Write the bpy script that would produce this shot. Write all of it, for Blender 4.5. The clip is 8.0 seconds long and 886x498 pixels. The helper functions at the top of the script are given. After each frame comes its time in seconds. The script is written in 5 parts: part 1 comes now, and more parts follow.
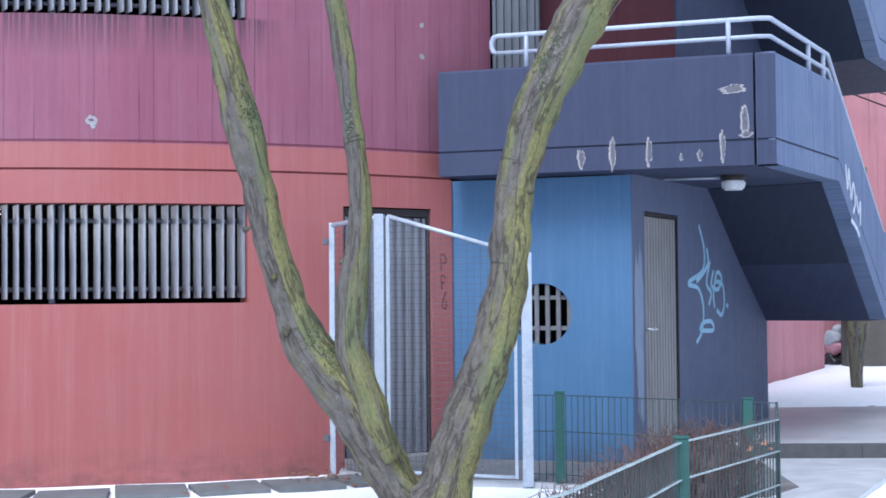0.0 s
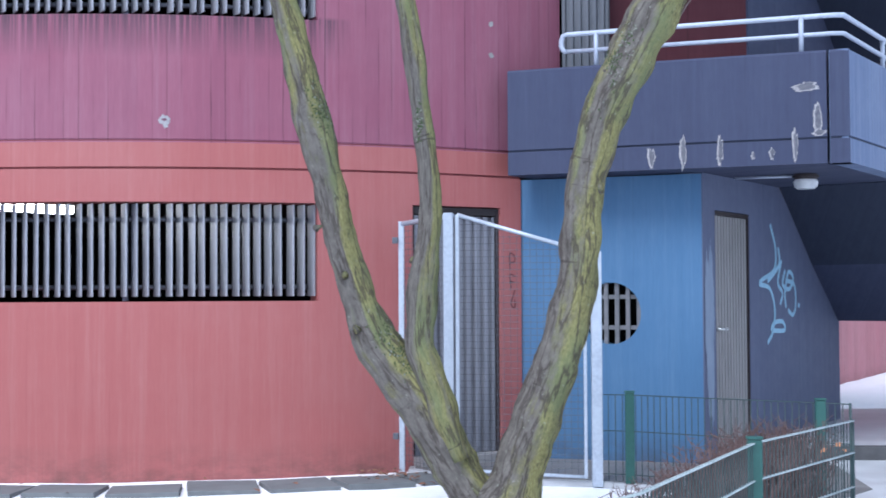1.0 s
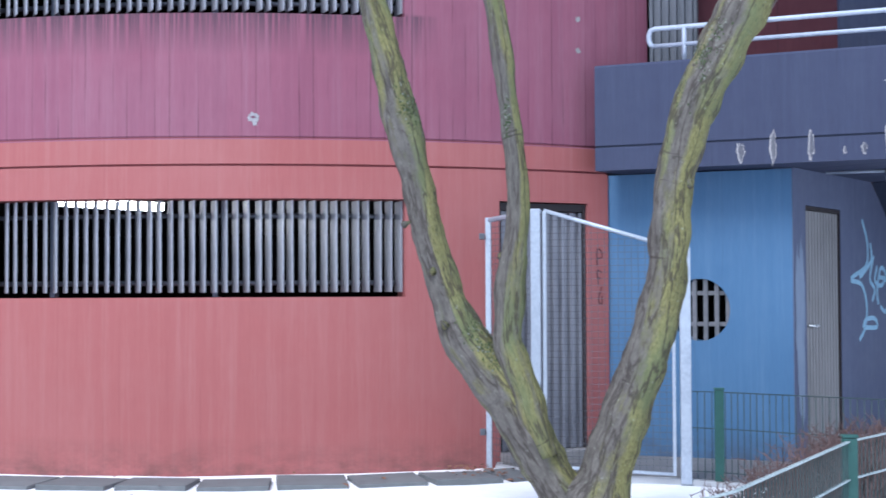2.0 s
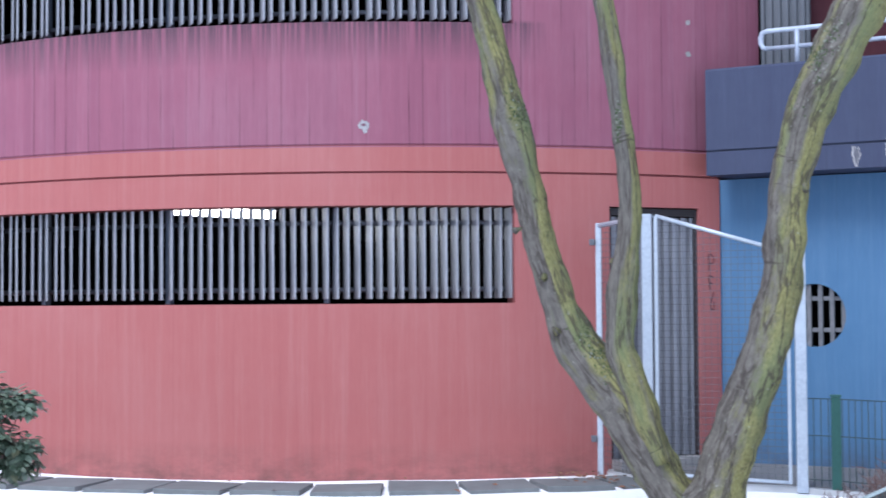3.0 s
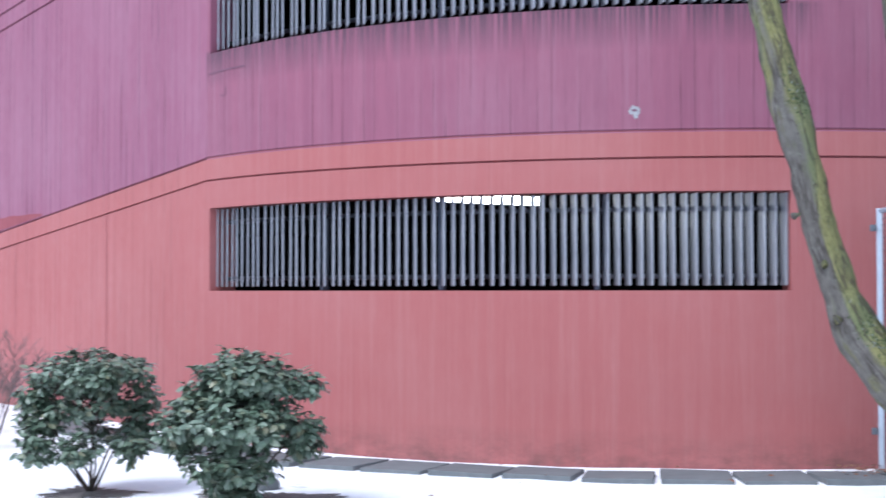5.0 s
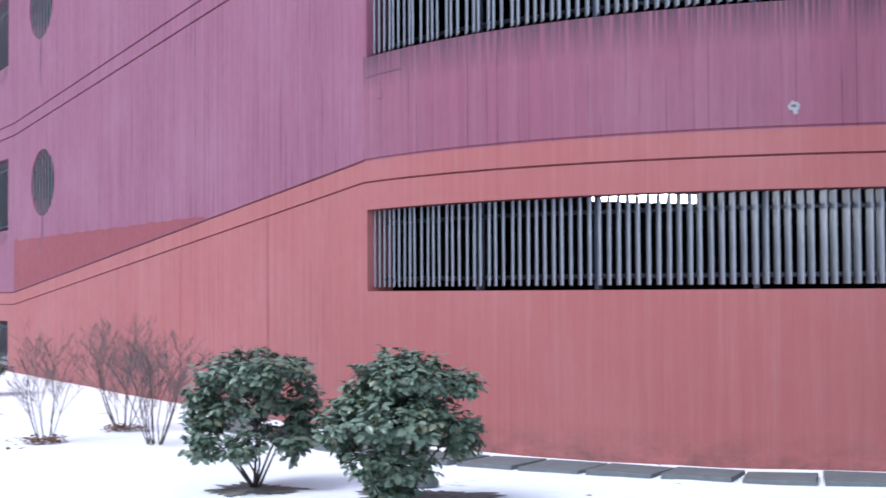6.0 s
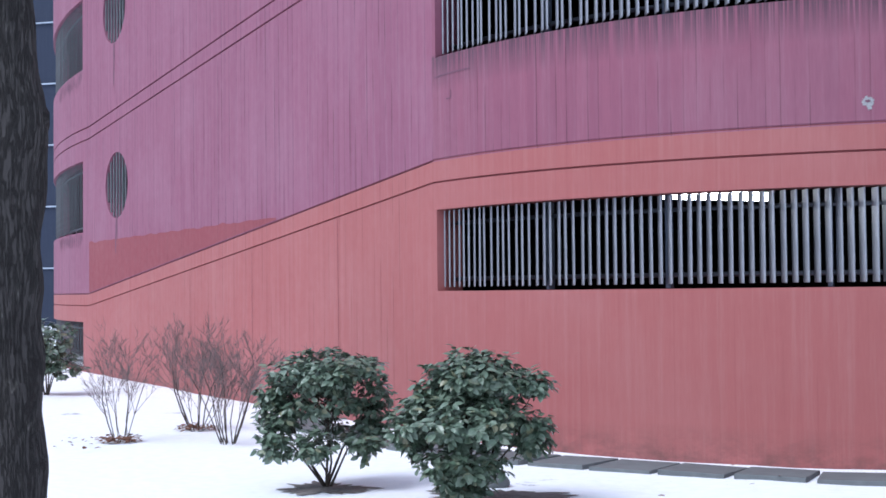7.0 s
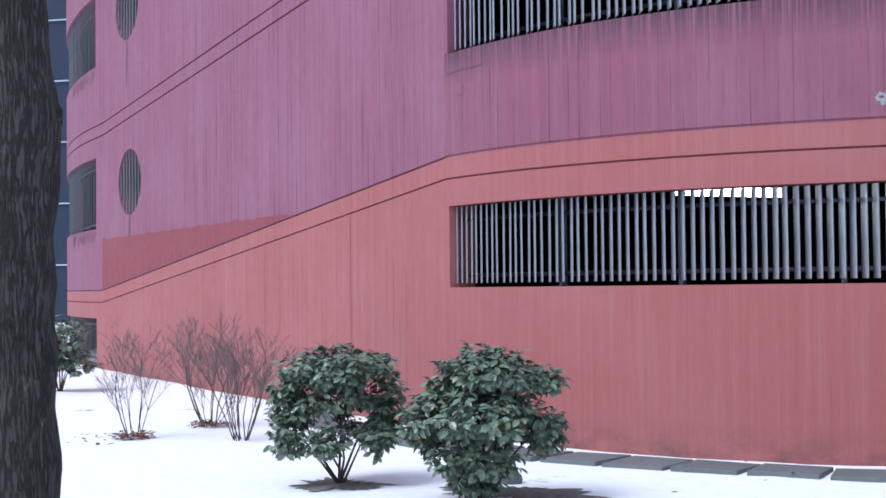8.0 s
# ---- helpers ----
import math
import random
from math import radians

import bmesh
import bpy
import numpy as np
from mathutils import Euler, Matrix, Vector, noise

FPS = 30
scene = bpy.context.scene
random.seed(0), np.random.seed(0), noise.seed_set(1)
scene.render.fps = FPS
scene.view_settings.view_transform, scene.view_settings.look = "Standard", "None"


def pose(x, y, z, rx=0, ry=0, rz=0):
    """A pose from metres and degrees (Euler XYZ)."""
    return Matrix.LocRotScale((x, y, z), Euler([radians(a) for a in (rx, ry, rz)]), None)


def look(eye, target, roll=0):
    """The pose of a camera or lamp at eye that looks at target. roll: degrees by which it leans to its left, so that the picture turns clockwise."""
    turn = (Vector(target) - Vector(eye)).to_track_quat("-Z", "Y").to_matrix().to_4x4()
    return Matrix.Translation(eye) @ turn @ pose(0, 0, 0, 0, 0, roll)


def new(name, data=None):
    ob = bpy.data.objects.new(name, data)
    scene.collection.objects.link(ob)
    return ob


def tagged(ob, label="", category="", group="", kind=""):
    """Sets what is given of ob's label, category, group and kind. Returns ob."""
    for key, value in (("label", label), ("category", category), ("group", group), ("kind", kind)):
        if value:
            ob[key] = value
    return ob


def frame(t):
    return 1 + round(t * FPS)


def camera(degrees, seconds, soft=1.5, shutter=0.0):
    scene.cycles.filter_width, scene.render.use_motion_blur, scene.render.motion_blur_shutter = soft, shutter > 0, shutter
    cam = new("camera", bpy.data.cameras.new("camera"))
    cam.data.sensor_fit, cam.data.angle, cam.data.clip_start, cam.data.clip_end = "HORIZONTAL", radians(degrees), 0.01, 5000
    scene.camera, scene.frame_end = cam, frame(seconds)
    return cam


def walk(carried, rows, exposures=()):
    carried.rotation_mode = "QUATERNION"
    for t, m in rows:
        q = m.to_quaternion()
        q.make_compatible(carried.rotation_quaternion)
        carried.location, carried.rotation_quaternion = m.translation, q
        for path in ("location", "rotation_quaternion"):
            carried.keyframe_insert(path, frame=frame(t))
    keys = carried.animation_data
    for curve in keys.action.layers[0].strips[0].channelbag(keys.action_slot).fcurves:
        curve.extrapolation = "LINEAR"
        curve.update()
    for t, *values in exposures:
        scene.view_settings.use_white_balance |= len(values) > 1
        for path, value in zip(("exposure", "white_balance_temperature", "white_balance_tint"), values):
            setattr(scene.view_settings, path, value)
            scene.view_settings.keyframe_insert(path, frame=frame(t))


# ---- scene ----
cam = camera(34.32, 8.0, soft=1.6, shutter=0.5)
EYE = 1.40   # held by hand at this height: it pans left and drifts a little with the turn
PATH = [  # seconds, x, y, yaw, pitch, roll
    (0, 0.000, 0.000, 0.000, 2.070, -0.500),
    (0.5, -0.017, -0.003, 1.150, 2.047, -0.440),
    (1, -0.028, -0.007, 2.625, 2.040, -0.300),
    (1.5, -0.042, -0.010, 4.112, 1.925, -0.190),
    (1.7, -0.050, -0.011, 4.810, 1.896, -0.200),
    (3, -0.110, -0.026, 10.070, 2.167, -0.364),
    (3.5, -0.136, -0.036, 12.445, 2.234, -0.325),
    (4, -0.162, -0.040, 15.090, 2.023, -0.080),
    (4.5, -0.198, -0.044, 17.470, 1.806, -0.010),
    (4.7, -0.204, -0.050, 18.510, 1.731, 0.000),
    (5.8, -0.208, -0.100, 25.463, 1.659, -0.302),
    (6, -0.208, -0.104, 26.474, 1.670, -0.311),
    (6.5, -0.208, -0.105, 28.388, 1.707, -0.432),
    (7, -0.207, -0.102, 29.268, 1.675, -0.566),
    (7.5, -0.207, -0.100, 29.639, 1.536, -0.600),
    (8, -0.207, -0.100, 29.771, 1.538, -0.597),
]
walk(cam, [(t, pose(x, y, EYE, 0, 0, yaw)
            @ pose(0, 0, 0, 90 + pitch, 0, 0) @ pose(0, 0, 0, 0, 0, roll)) for t, x, y, yaw, pitch, roll in PATH],
     exposures=[(0, 0.62, 5480, 10), (3.5, 0.60, 5500, 10), (4.5, 0.60, 5480, 9.5), (6.2, 0.30, 5470, 9), (8, 0.19, 5470, 9)])

# ---- light: a bright overcast winter sky ----
world = bpy.data.worlds.new("sky")
scene.world = world
world.use_nodes = True
wn = world.node_tree
sky = wn.nodes.new("ShaderNodeTexSky")
sky.sky_type, sky.sun_disc = "NISHITA", False
sky.sun_elevation, sky.sun_rotation = radians(53), radians(208)
sky.air_density, sky.dust_density, sky.ozone_density = 1.0, 4.0, 1.0
pale = wn.nodes.new("ShaderNodeMix")
pale.data_type = "RGBA"
pale.inputs[0].default_value = 0.55
pale.inputs[7].default_value = (9.0, 9.6, 10.5, 1)
wn.links.new(sky.outputs[0], pale.inputs[6])
wn.links.new(pale.outputs[2], wn.nodes["Background"].inputs[0])
wn.nodes["Background"].inputs[1].default_value = 0.1
lamp = bpy.data.lights.new("sun", "SUN")
lamp.energy, lamp.angle, lamp.color = 1.9, radians(30), (1, 0.97, 0.93)
new("sun", lamp).matrix_world = look((-11, -4, 23), (-3, 11, 0))


# ---- materials ----
class Nodes:
    """Short hand for building one node material."""
    def __init__(self, name, rough=0.8, metal=0.0, spec=0.4):
        self.mat = bpy.data.materials.new(name)
        self.mat.use_nodes = True
        self.t = self.mat.node_tree
        self.b = self.t.nodes["Principled BSDF"]
        self.b.inputs["Roughness"].default_value = rough
        self.b.inputs["Metallic"].default_value = metal
        self.b.inputs["Specular IOR Level"].default_value = spec

    def add(self, kind):
        return self.t.nodes.new(kind)

    def link(self, a, b):
        self.t.links.new(a, b)

    def coords(self, source="Object", scale=(1, 1, 1)):
        tc = self.add("ShaderNodeTexCoord")
        mp = self.add("ShaderNodeMapping")
        mp.inputs["Scale"].default_value = scale
        self.link(tc.outputs[source], mp.inputs[0])
        return mp.outputs[0]

    def noise(self, vec, scale, detail=4.0, rough=0.6):
        n = self.add("ShaderNodeTexNoise")
        n.inputs["Scale"].default_value, n.inputs["Detail"].default_value, n.inputs["Roughness"].default_value = scale, detail, rough
        self.link(vec, n.inputs["Vector"])
        return n.outputs[0]

    def ramp(self, value, stops):
        r = self.add("ShaderNodeValToRGB")
        while len(r.color_ramp.elements) < len(stops):
            r.color_ramp.elements.new(0.5)
        for e, (p, c) in zip(r.color_ramp.elements, stops):
            e.position, e.color = p, (*c, 1) if len(c) == 3 else c
        self.link(value, r.inputs[0])
        return r.outputs[0]

    def grey(self, value, lo, hi, a=0.0, b=1.0):
        m = self.add("ShaderNodeMapRange")
        for k, v in enumerate((lo, hi, a, b)):
            m.inputs[k + 1].default_value = v
        self.link(value, m.inputs[0])
        return m.outputs[0]

    def math(self, op, a, b=None):
        m = self.add("ShaderNodeMath")
        m.operation = op
        for k, v in enumerate((a, b)):
            if v is None:
                continue
            if isinstance(v, (int, float)):
                m.inputs[k].default_value = v
            else:
                self.link(v, m.inputs[k])
        return m.outputs[0]

    def mix(self, fac, a, b, blend="MIX"):
        m = self.add("ShaderNodeMix")
        m.data_type, m.blend_type = "RGBA", blend
        for k, v in ((0, fac), (6, a), (7, b)):
            if isinstance(v, (int, float)):
                m.inputs[k].default_value = v
            elif isinstance(v, tuple):
                m.inputs[k].default_value = (*v, 1)
            else:
                self.link(v, m.inputs[k])
        return m.outputs[2]

    def bump(self, height, strength=0.3, distance=0.01):
        b = self.add("ShaderNodeBump")
        b.inputs["Strength"].default_value, b.inputs["Distance"].default_value = strength, distance
        self.link(height, b.inputs["Height"])
        self.link(b.outputs[0], self.b.inputs["Normal"])

    def done(self, colour, rough=None):
        if isinstance(colour, tuple):
            self.b.inputs["Base Color"].default_value = (*colour, 1)
        else:
            self.link(colour, self.b.inputs["Base Color"])
        if rough is not None:
            self.link(rough, self.b.inputs["Roughness"])
        return self.mat


def painted_concrete(name, base, pale, dark, board=0.115, boards=1.0, grime=0.5, foot=0.0, drips=0.0, gap=0.045):
    """Board-marked concrete under old paint: u runs along the wall in metres, v up."""
    n = Nodes(name, 0.75, spec=0.25)
    uv = n.coords("UV")
    sep = n.add("ShaderNodeSeparateXYZ")
    n.link(uv, sep.inputs[0])
    warp = n.grey(n.noise(uv, 0.9, 2), 0, 1, -0.006, 0.006)
    u = n.math("MULTIPLY", n.math("ADD", sep.outputs[0], warp), 1 / board)
    cell = n.add("ShaderNodeTexWhiteNoise")
    cell.noise_dimensions = "1D"
    n.link(n.math("FLOOR", u), cell.inputs["W"])
    edge = n.math("ABSOLUTE", n.math("SUBTRACT", n.math("FRACT", u), 0.5))
    seam = n.grey(edge, 0.485 - gap, 0.492 - gap * 0.3)
    broken = n.grey(n.noise(n.coords("UV", (9, 0.7, 1)), 1.0, 3), 0.45, 0.60)
    seam = n.math("MULTIPLY", n.math("MULTIPLY", seam, broken), n.grey(cell.outputs[0], 0.0, 0.8, 0.25, 1.0))
    streak = n.noise(n.coords("UV", (14, 0.45, 1)), 1.0, 5, 0.65)
    fine = n.noise(n.coords("UV", (60, 6, 1)), 1.0, 4)
    cloud = n.noise(uv, 0.55, 4)
    spots = n.noise(uv, 7, 5, 0.7)
    col = n.mix(n.grey(cell.outputs[0], 0, 1, 0, 0.32 * boards), base, dark)
    col = n.mix(n.grey(streak, 0.48, 0.75, 0, 0.55), col, pale)
    col = n.mix(n.grey(cloud, 0.45, 0.75, 0, 0.45), col, pale)
    col = n.mix(n.grey(streak, 0.44, 0.25, 0, 0.35 * grime), col, dark)
    col = n.mix(n.grey(spots, 0.66, 0.82, 0, 0.4 * grime), col, dark)
    col = n.mix(n.grey(fine, 0.3, 0.7, 0.0, 0.26), col, dark)
    col = n.mix(n.math("MULTIPLY", seam, min(0.9, 0.85 * boards)), col, tuple(c * 0.4 for c in dark))
    if foot:
        low = n.math("MULTIPLY", n.grey(sep.outputs[1], 0.30, 0.0), n.grey(n.noise(n.coords("UV", (3, 5, 1)), 1.0, 6, 0.7), 0.36, 0.66))
        col = n.mix(n.math("MULTIPLY", low, 0.7 * foot), col, (0.075, 0.05, 0.045))
    if drips:
        run = n.grey(n.noise(n.coords("UV", (24, 0.25, 1)), 1.0, 4, 0.75), 0.40, 0.54)
        reach = n.math("MULTIPLY", n.grey(sep.outputs[1], drips - 0.34, drips - 0.01), n.math("MULTIPLY", n.grey(sep.outputs[1], drips + 0.03, drips), n.grey(sep.outputs[0], 6.1, 5.9)))
        col = n.mix(n.math("MULTIPLY", n.math("MULTIPLY", run, reach), 0.85), col, (0.06, 0.04, 0.055))
    h = n.math("SUBTRACT", n.math("ADD", n.math("MULTIPLY", cell.outputs[0], 0.35 * boards), n.math("MULTIPLY", fine, 0.25)), n.math("MULTIPLY", seam, 0.8 * boards))
    n.bump(n.math("ADD", h, n.math("MULTIPLY", spots, 0.3)), 0.35, 0.006)
    return n.done(col, n.grey(spots, 0.3, 0.8, 0.62, 0.85))


def speckled(name, a, b, scale=20, rough=0.8, metal=0.0, bump=0.2, spec=0.4, stretch=(1, 1, 1), c=None, dist=0.004):
    n = Nodes(name, rough, metal, spec)
    v = n.coords("Object", stretch)
    one, two = n.noise(v, scale, 6), n.noise(v, scale * 0.13, 3)
    col = n.mix(n.grey(one, 0.35, 0.68), a, b)
    col = n.mix(n.grey(two, 0.45, 0.7, 0, 0.6), col, c or b)
    oi = n.add("ShaderNodeObjectInfo")
    col = n.mix(n.grey(oi.outputs["Random"], 0, 1, 0, 0.22), col, tuple(x * 0.55 for x in a))
    n.bump(one, bump, dist)
    return n.done(col, n.grey(one, 0.3, 0.7, max(rough - 0.12, 0.05), min(rough + 0.1, 1)))


def bark(name, grey, olive, dark, pale):
    """Smooth bark that flakes: olive algae on the damp side, grey bark on the other, dark splits and rings, lichen specks."""
    n = Nodes(name, 0.9, spec=0.2)
    geo = n.add("ShaderNodeNewGeometry")
    sep = n.add("ShaderNodeSeparateXYZ")
    n.link(geo.outputs["Normal"], sep.inputs[0])
    wide = n.noise(n.coords("UV", (6.0, 0.55, 1)), 1.0, 3, 0.5)
    fine = n.noise(n.coords("UV", (75, 26, 1)), 1.0, 6, 0.75)
    flake = n.noise(n.coords("UV", (22, 9, 1)), 1.0, 6, 0.7)
    split = n.noise(n.coords("UV", (9, 1.1, 1)), 1.0, 5, 0.6)
    hair = n.noise(n.coords("UV", (46, 5, 1)), 1.0, 5, 0.7)
    ring = n.noise(n.coords("UV", (1.1, 9, 1)), 1.0, 5, 0.7)
    scab = n.noise(n.coords("UV", (12, 6, 1)), 1.0, 6, 0.75)
    lichen = n.noise(n.coords("UV", (34, 26, 1)), 1.0, 5, 0.75)
    patch = n.noise(n.coords("UV", (4, 1.6, 1)), 1.0, 3, 0.5)
    damp = n.math("ADD", n.math("MULTIPLY", sep.outputs[0], 0.13), n.math("ADD", wide, n.math("MULTIPLY", n.math("SUBTRACT", flake, 0.5), 0.25)))
    moss = n.mix(n.grey(fine, 0.38, 0.62), tuple(c * 1.15 for c in olive), tuple(c * 0.6 for c in olive))
    moss = n.mix(n.grey(patch, 0.46, 0.62, 0, 0.7), moss, (olive[0] * 0.62, olive[1] * 0.78, olive[2] * 0.95))
    stone = n.mix(n.grey(flake, 0.4, 0.62), grey, tuple(c * 0.62 for c in grey))
    col = n.mix(n.grey(damp, 0.43, 0.56), stone, moss)
    col = n.mix(n.grey(hair, 0.52, 0.68, 0, 0.45), col, dark)
    ridge = n.math("ABSOLUTE", n.math("SUBTRACT", split, 0.5))
    col = n.mix(n.grey(ridge, 0.032, 0.008, 0, 0.75), col, dark)
    col = n.mix(n.grey(ring, 0.635, 0.665, 0, 0.7), col, dark)
    col = n.mix(n.grey(scab, 0.60, 0.66, 0, 0.65), col, dark)
    col = n.mix(n.grey(lichen, 0.61, 0.68, 0, 0.65), col, pale)
    h = n.math("ADD", n.math("MULTIPLY", fine, 0.5), n.math("ADD", n.math("MULTIPLY", hair, -0.7), n.math("ADD", n.math("MULTIPLY", flake, 0.5), n.math("MULTIPLY", ring, 0.5))))
    n.bump(h, 0.9, 0.02)
    return n.done(col)


def furrowed_bark(name, base, light, dark):
    """Old dark bark: long wandering furrows between plates, with paler ridge lines."""
    n = Nodes(name, 0.92, spec=0.2)
    warp = n.noise(n.coords("UV", (5, 1.2, 1)), 1.0, 4, 0.6)
    plate = n.noise(n.coords("UV", (85, 5.5, 1)), 1.0, 6, 0.65)
    line = n.noise(n.coords("UV", (24, 1.5, 1)), 1.0, 3, 0.5)
    fine = n.noise(n.coords("UV", (90, 16, 1)), 1.0, 5, 0.75)
    stain = n.noise(n.coords("UV", (4, 1.4, 1)), 1.0, 4, 0.6)
    furrow = n.grey(n.math("ABSOLUTE", n.math("SUBTRACT", plate, 0.5)), 0.055, 0.01)
    ridge = n.grey(n.math("ABSOLUTE", n.math("SUBTRACT", line, 0.52)), 0.014, 0.003)
    col = n.mix(n.grey(fine, 0.35, 0.68), base, tuple(c * 0.65 for c in base))
    col = n.mix(n.grey(warp, 0.4, 0.65, 0, 0.5), col, tuple(c * 1.35 for c in base))
    col = n.mix(n.math("MULTIPLY", furrow, 0.4), col, dark)
    col = n.mix(n.math("MULTIPLY", n.math("MULTIPLY", ridge, n.grey(stain, 0.40, 0.6)), 0.8), col, light)
    n.bump(n.math("ADD", n.math("MULTIPLY", furrow, -1.0), n.math("ADD", n.math("MULTIPLY", ridge, 0.5), n.math("MULTIPLY", fine, 0.4))), 1.0, 0.025)
    return n.done(col)


def leafy(name, a, b, c):
    n = Nodes(name, 0.33, spec=0.6)
    g = n.add("ShaderNodeNewGeometry")
    col = n.ramp(g.outputs["Random Per Island"], [(0, a), (0.55, b), (0.88, b), (1, c)])
    v = n.noise(n.coords("Object"), 18, 3)
    col = n.mix(n.grey(v, 0.35, 0.7, 0, 0.45), col, tuple(x * 0.5 for x in a))
    return n.done(col)


ORANGE = painted_concrete("orange_paint", (0.348, 0.116, 0.111), (0.395, 0.178, 0.173), (0.28, 0.082, 0.082), 0.13, 0.16, 0.7, foot=1.0)
RAMPORANGE = painted_concrete("orange_board_paint", (0.355, 0.119, 0.114), (0.405, 0.183, 0.177), (0.28, 0.082, 0.082), 0.15, 0.62, 0.8, foot=0.7, gap=0.075)
PURPLE = painted_concrete("purple_paint", (0.258, 0.091, 0.134), (0.30, 0.150, 0.195), (0.175, 0.060, 0.098), 0.115, 1.0, 0.8, drips=3.675)
MAUVE = painted_concrete("mauve_paint", (0.268, 0.101, 0.152), (0.325, 0.168, 0.225), (0.178, 0.061, 0.103), 0.15, 1.0, 0.9, gap=0.085)
PINKISH = painted_concrete("pale_pink_paint", (0.47, 0.20, 0.225), (0.54, 0.30, 0.32), (0.25, 0.13, 0.14), 0.14, 0.8, 0.9, foot=1.0)
REDPATCH = painted_concrete("fresh_red_paint", (0.25, 0.062, 0.075), (0.28, 0.09, 0.10), (0.19, 0.045, 0.055), 0.115, 0.8, 0.4)
BLUE = painted_concrete("light_blue_paint", (0.080, 0.168, 0.302), (0.13, 0.23, 0.37), (0.054, 0.115, 0.22), 0.25, 0.12, 0.6, foot=1.0)
NAVY = painted_concrete("slate_blue_paint", (0.048, 0.057, 0.104), (0.068, 0.082, 0.137), (0.031, 0.036, 0.068), 0.25, 0.25, 0.6)
WALLNAVY = painted_concrete("grey_blue_paint", (0.105, 0.122, 0.195), (0.14, 0.165, 0.24), (0.07, 0.083, 0.135), 0.25, 0.25, 0.6, foot=0.8)
PALEBLUE = painted_concrete("weathered_blue_paint", (0.135, 0.18, 0.29), (0.25, 0.30, 0.40), (0.07, 0.095, 0.17), 0.12, 0.9, 1.0)
# The flight's shade is put into this blue; the far house shares it.
SOFFIT = painted_concrete("soffit_shade_and_house_blue", (0.030, 0.038, 0.066), (0.045, 0.055, 0.085), (0.02, 0.025, 0.045), 0.3, 0.2, 0.6)
SLAT = speckled("galvanised_slat", (0.31, 0.32, 0.365), (0.42, 0.43, 0.475), 30, 0.5, 0.2, 0.05, stretch=(1, 1, 0.2))
RAILM = speckled("dull_steel_rail", (0.11, 0.12, 0.145), (0.17, 0.18, 0.21), 30, 0.55, 0.4, 0.05)
POSTM = speckled("blue_grey_steel", (0.13, 0.155, 0.21), (0.19, 0.215, 0.28), 30, 0.55, 0.3, 0.05)
DIMSLAT = speckled("dull_grey_slat", (0.13, 0.135, 0.15), (0.20, 0.205, 0.225), 30, 0.6, 0.2, 0.05)
FARSLAT = speckled("grey_bar", (0.13, 0.137, 0.15), (0.20, 0.21, 0.225), 30, 0.6, 0.1, 0.05)
ZINC = speckled("zinc_tube", (0.42, 0.47, 0.56), (0.56, 0.62, 0.70), 40, 0.45, 0.4, 0.06)
WIRE = speckled("zinc_wire", (0.075, 0.08, 0.095), (0.12, 0.13, 0.15), 60, 0.5, 0.4, 0.0)
HANDRAIL = speckled("pale_blue_handrail_paint", (0.34, 0.385, 0.48), (0.44, 0.49, 0.59), 25, 0.45, 0.1, 0.05)
GREEN = speckled("green_powder_coat", (0.022, 0.085, 0.075), (0.035, 0.115, 0.10), 30, 0.45, 0.0, 0.04)
FROST = speckled("frosted_green_wire", (0.26, 0.33, 0.34), (0.5, 0.56, 0.57), 30, 0.6, 0.0, 0.0)
CORRU = speckled("corrugated_grey_sheet", (0.19, 0.195, 0.225), (0.31, 0.315, 0.35), 5, 0.42, 0.35, 0.05, stretch=(2, 2, 0.4))
SHEET = speckled("dull_corrugated_sheet", (0.095, 0.105, 0.125), (0.15, 0.16, 0.185), 5, 0.55, 0.2, 0.05, stretch=(2, 2, 0.4))
DOORM = speckled("weathered_grey_door", (0.24, 0.235, 0.24), (0.35, 0.34, 0.345), 5, 0.6, 0.15, 0.1, stretch=(3, 3, 0.5))
# Near-black base colour puts the darkness of unlit rooms into their surfaces.
INTERIORSHADE = speckled("interior_shade_black", (0.012, 0.012, 0.014), (0.022, 0.022, 0.024), 3, 0.9)
# Darker colours that put shade into the grooves; the red also draws panel joints.
GROOVESHADE_JOINT = speckled("groove_shade_and_joint_red", (0.21, 0.06, 0.065), (0.26, 0.075, 0.085), 12, 0.9)
BLUEGROOVESHADE = speckled("blue_groove_shade", (0.03, 0.035, 0.06), (0.04, 0.05, 0.08), 12, 0.9)
DARKRED = painted_concrete("dark_red_paint", (0.085, 0.023, 0.032), (0.11, 0.035, 0.044), (0.055, 0.014, 0.02), 0.2, 0.5, 0.5)
FRAME = speckled("dark_frame", (0.02, 0.016, 0.018), (0.035, 0.025, 0.028), 20, 0.6)
CONC = speckled("wet_grey_paving", (0.46, 0.47, 0.49), (0.58, 0.59, 0.61), 6, 0.42, 0.0, 0.12, c=(0.32, 0.33, 0.35))
SLAB = speckled("dark_paving_slab", (0.115, 0.125, 0.13), (0.17, 0.18, 0.185), 14, 0.75, 0.0, 0.3)
WETSLAB = speckled("dark_wet_paving", (0.12, 0.115, 0.115), (0.20, 0.195, 0.195), 5, 0.5, 0.0, 0.2)
LIGHTCONC = speckled("grey_concrete", (0.25, 0.24, 0.24), (0.34, 0.33, 0.33), 8, 0.85)
CHIPCORE = speckled("weathered_concrete_core", (0.085, 0.09, 0.12), (0.16, 0.16, 0.18), 30, 0.9)
BARGREEN = speckled("dark_green_bar_paint", (0.022, 0.045, 0.048), (0.035, 0.065, 0.066), 20, 0.5)
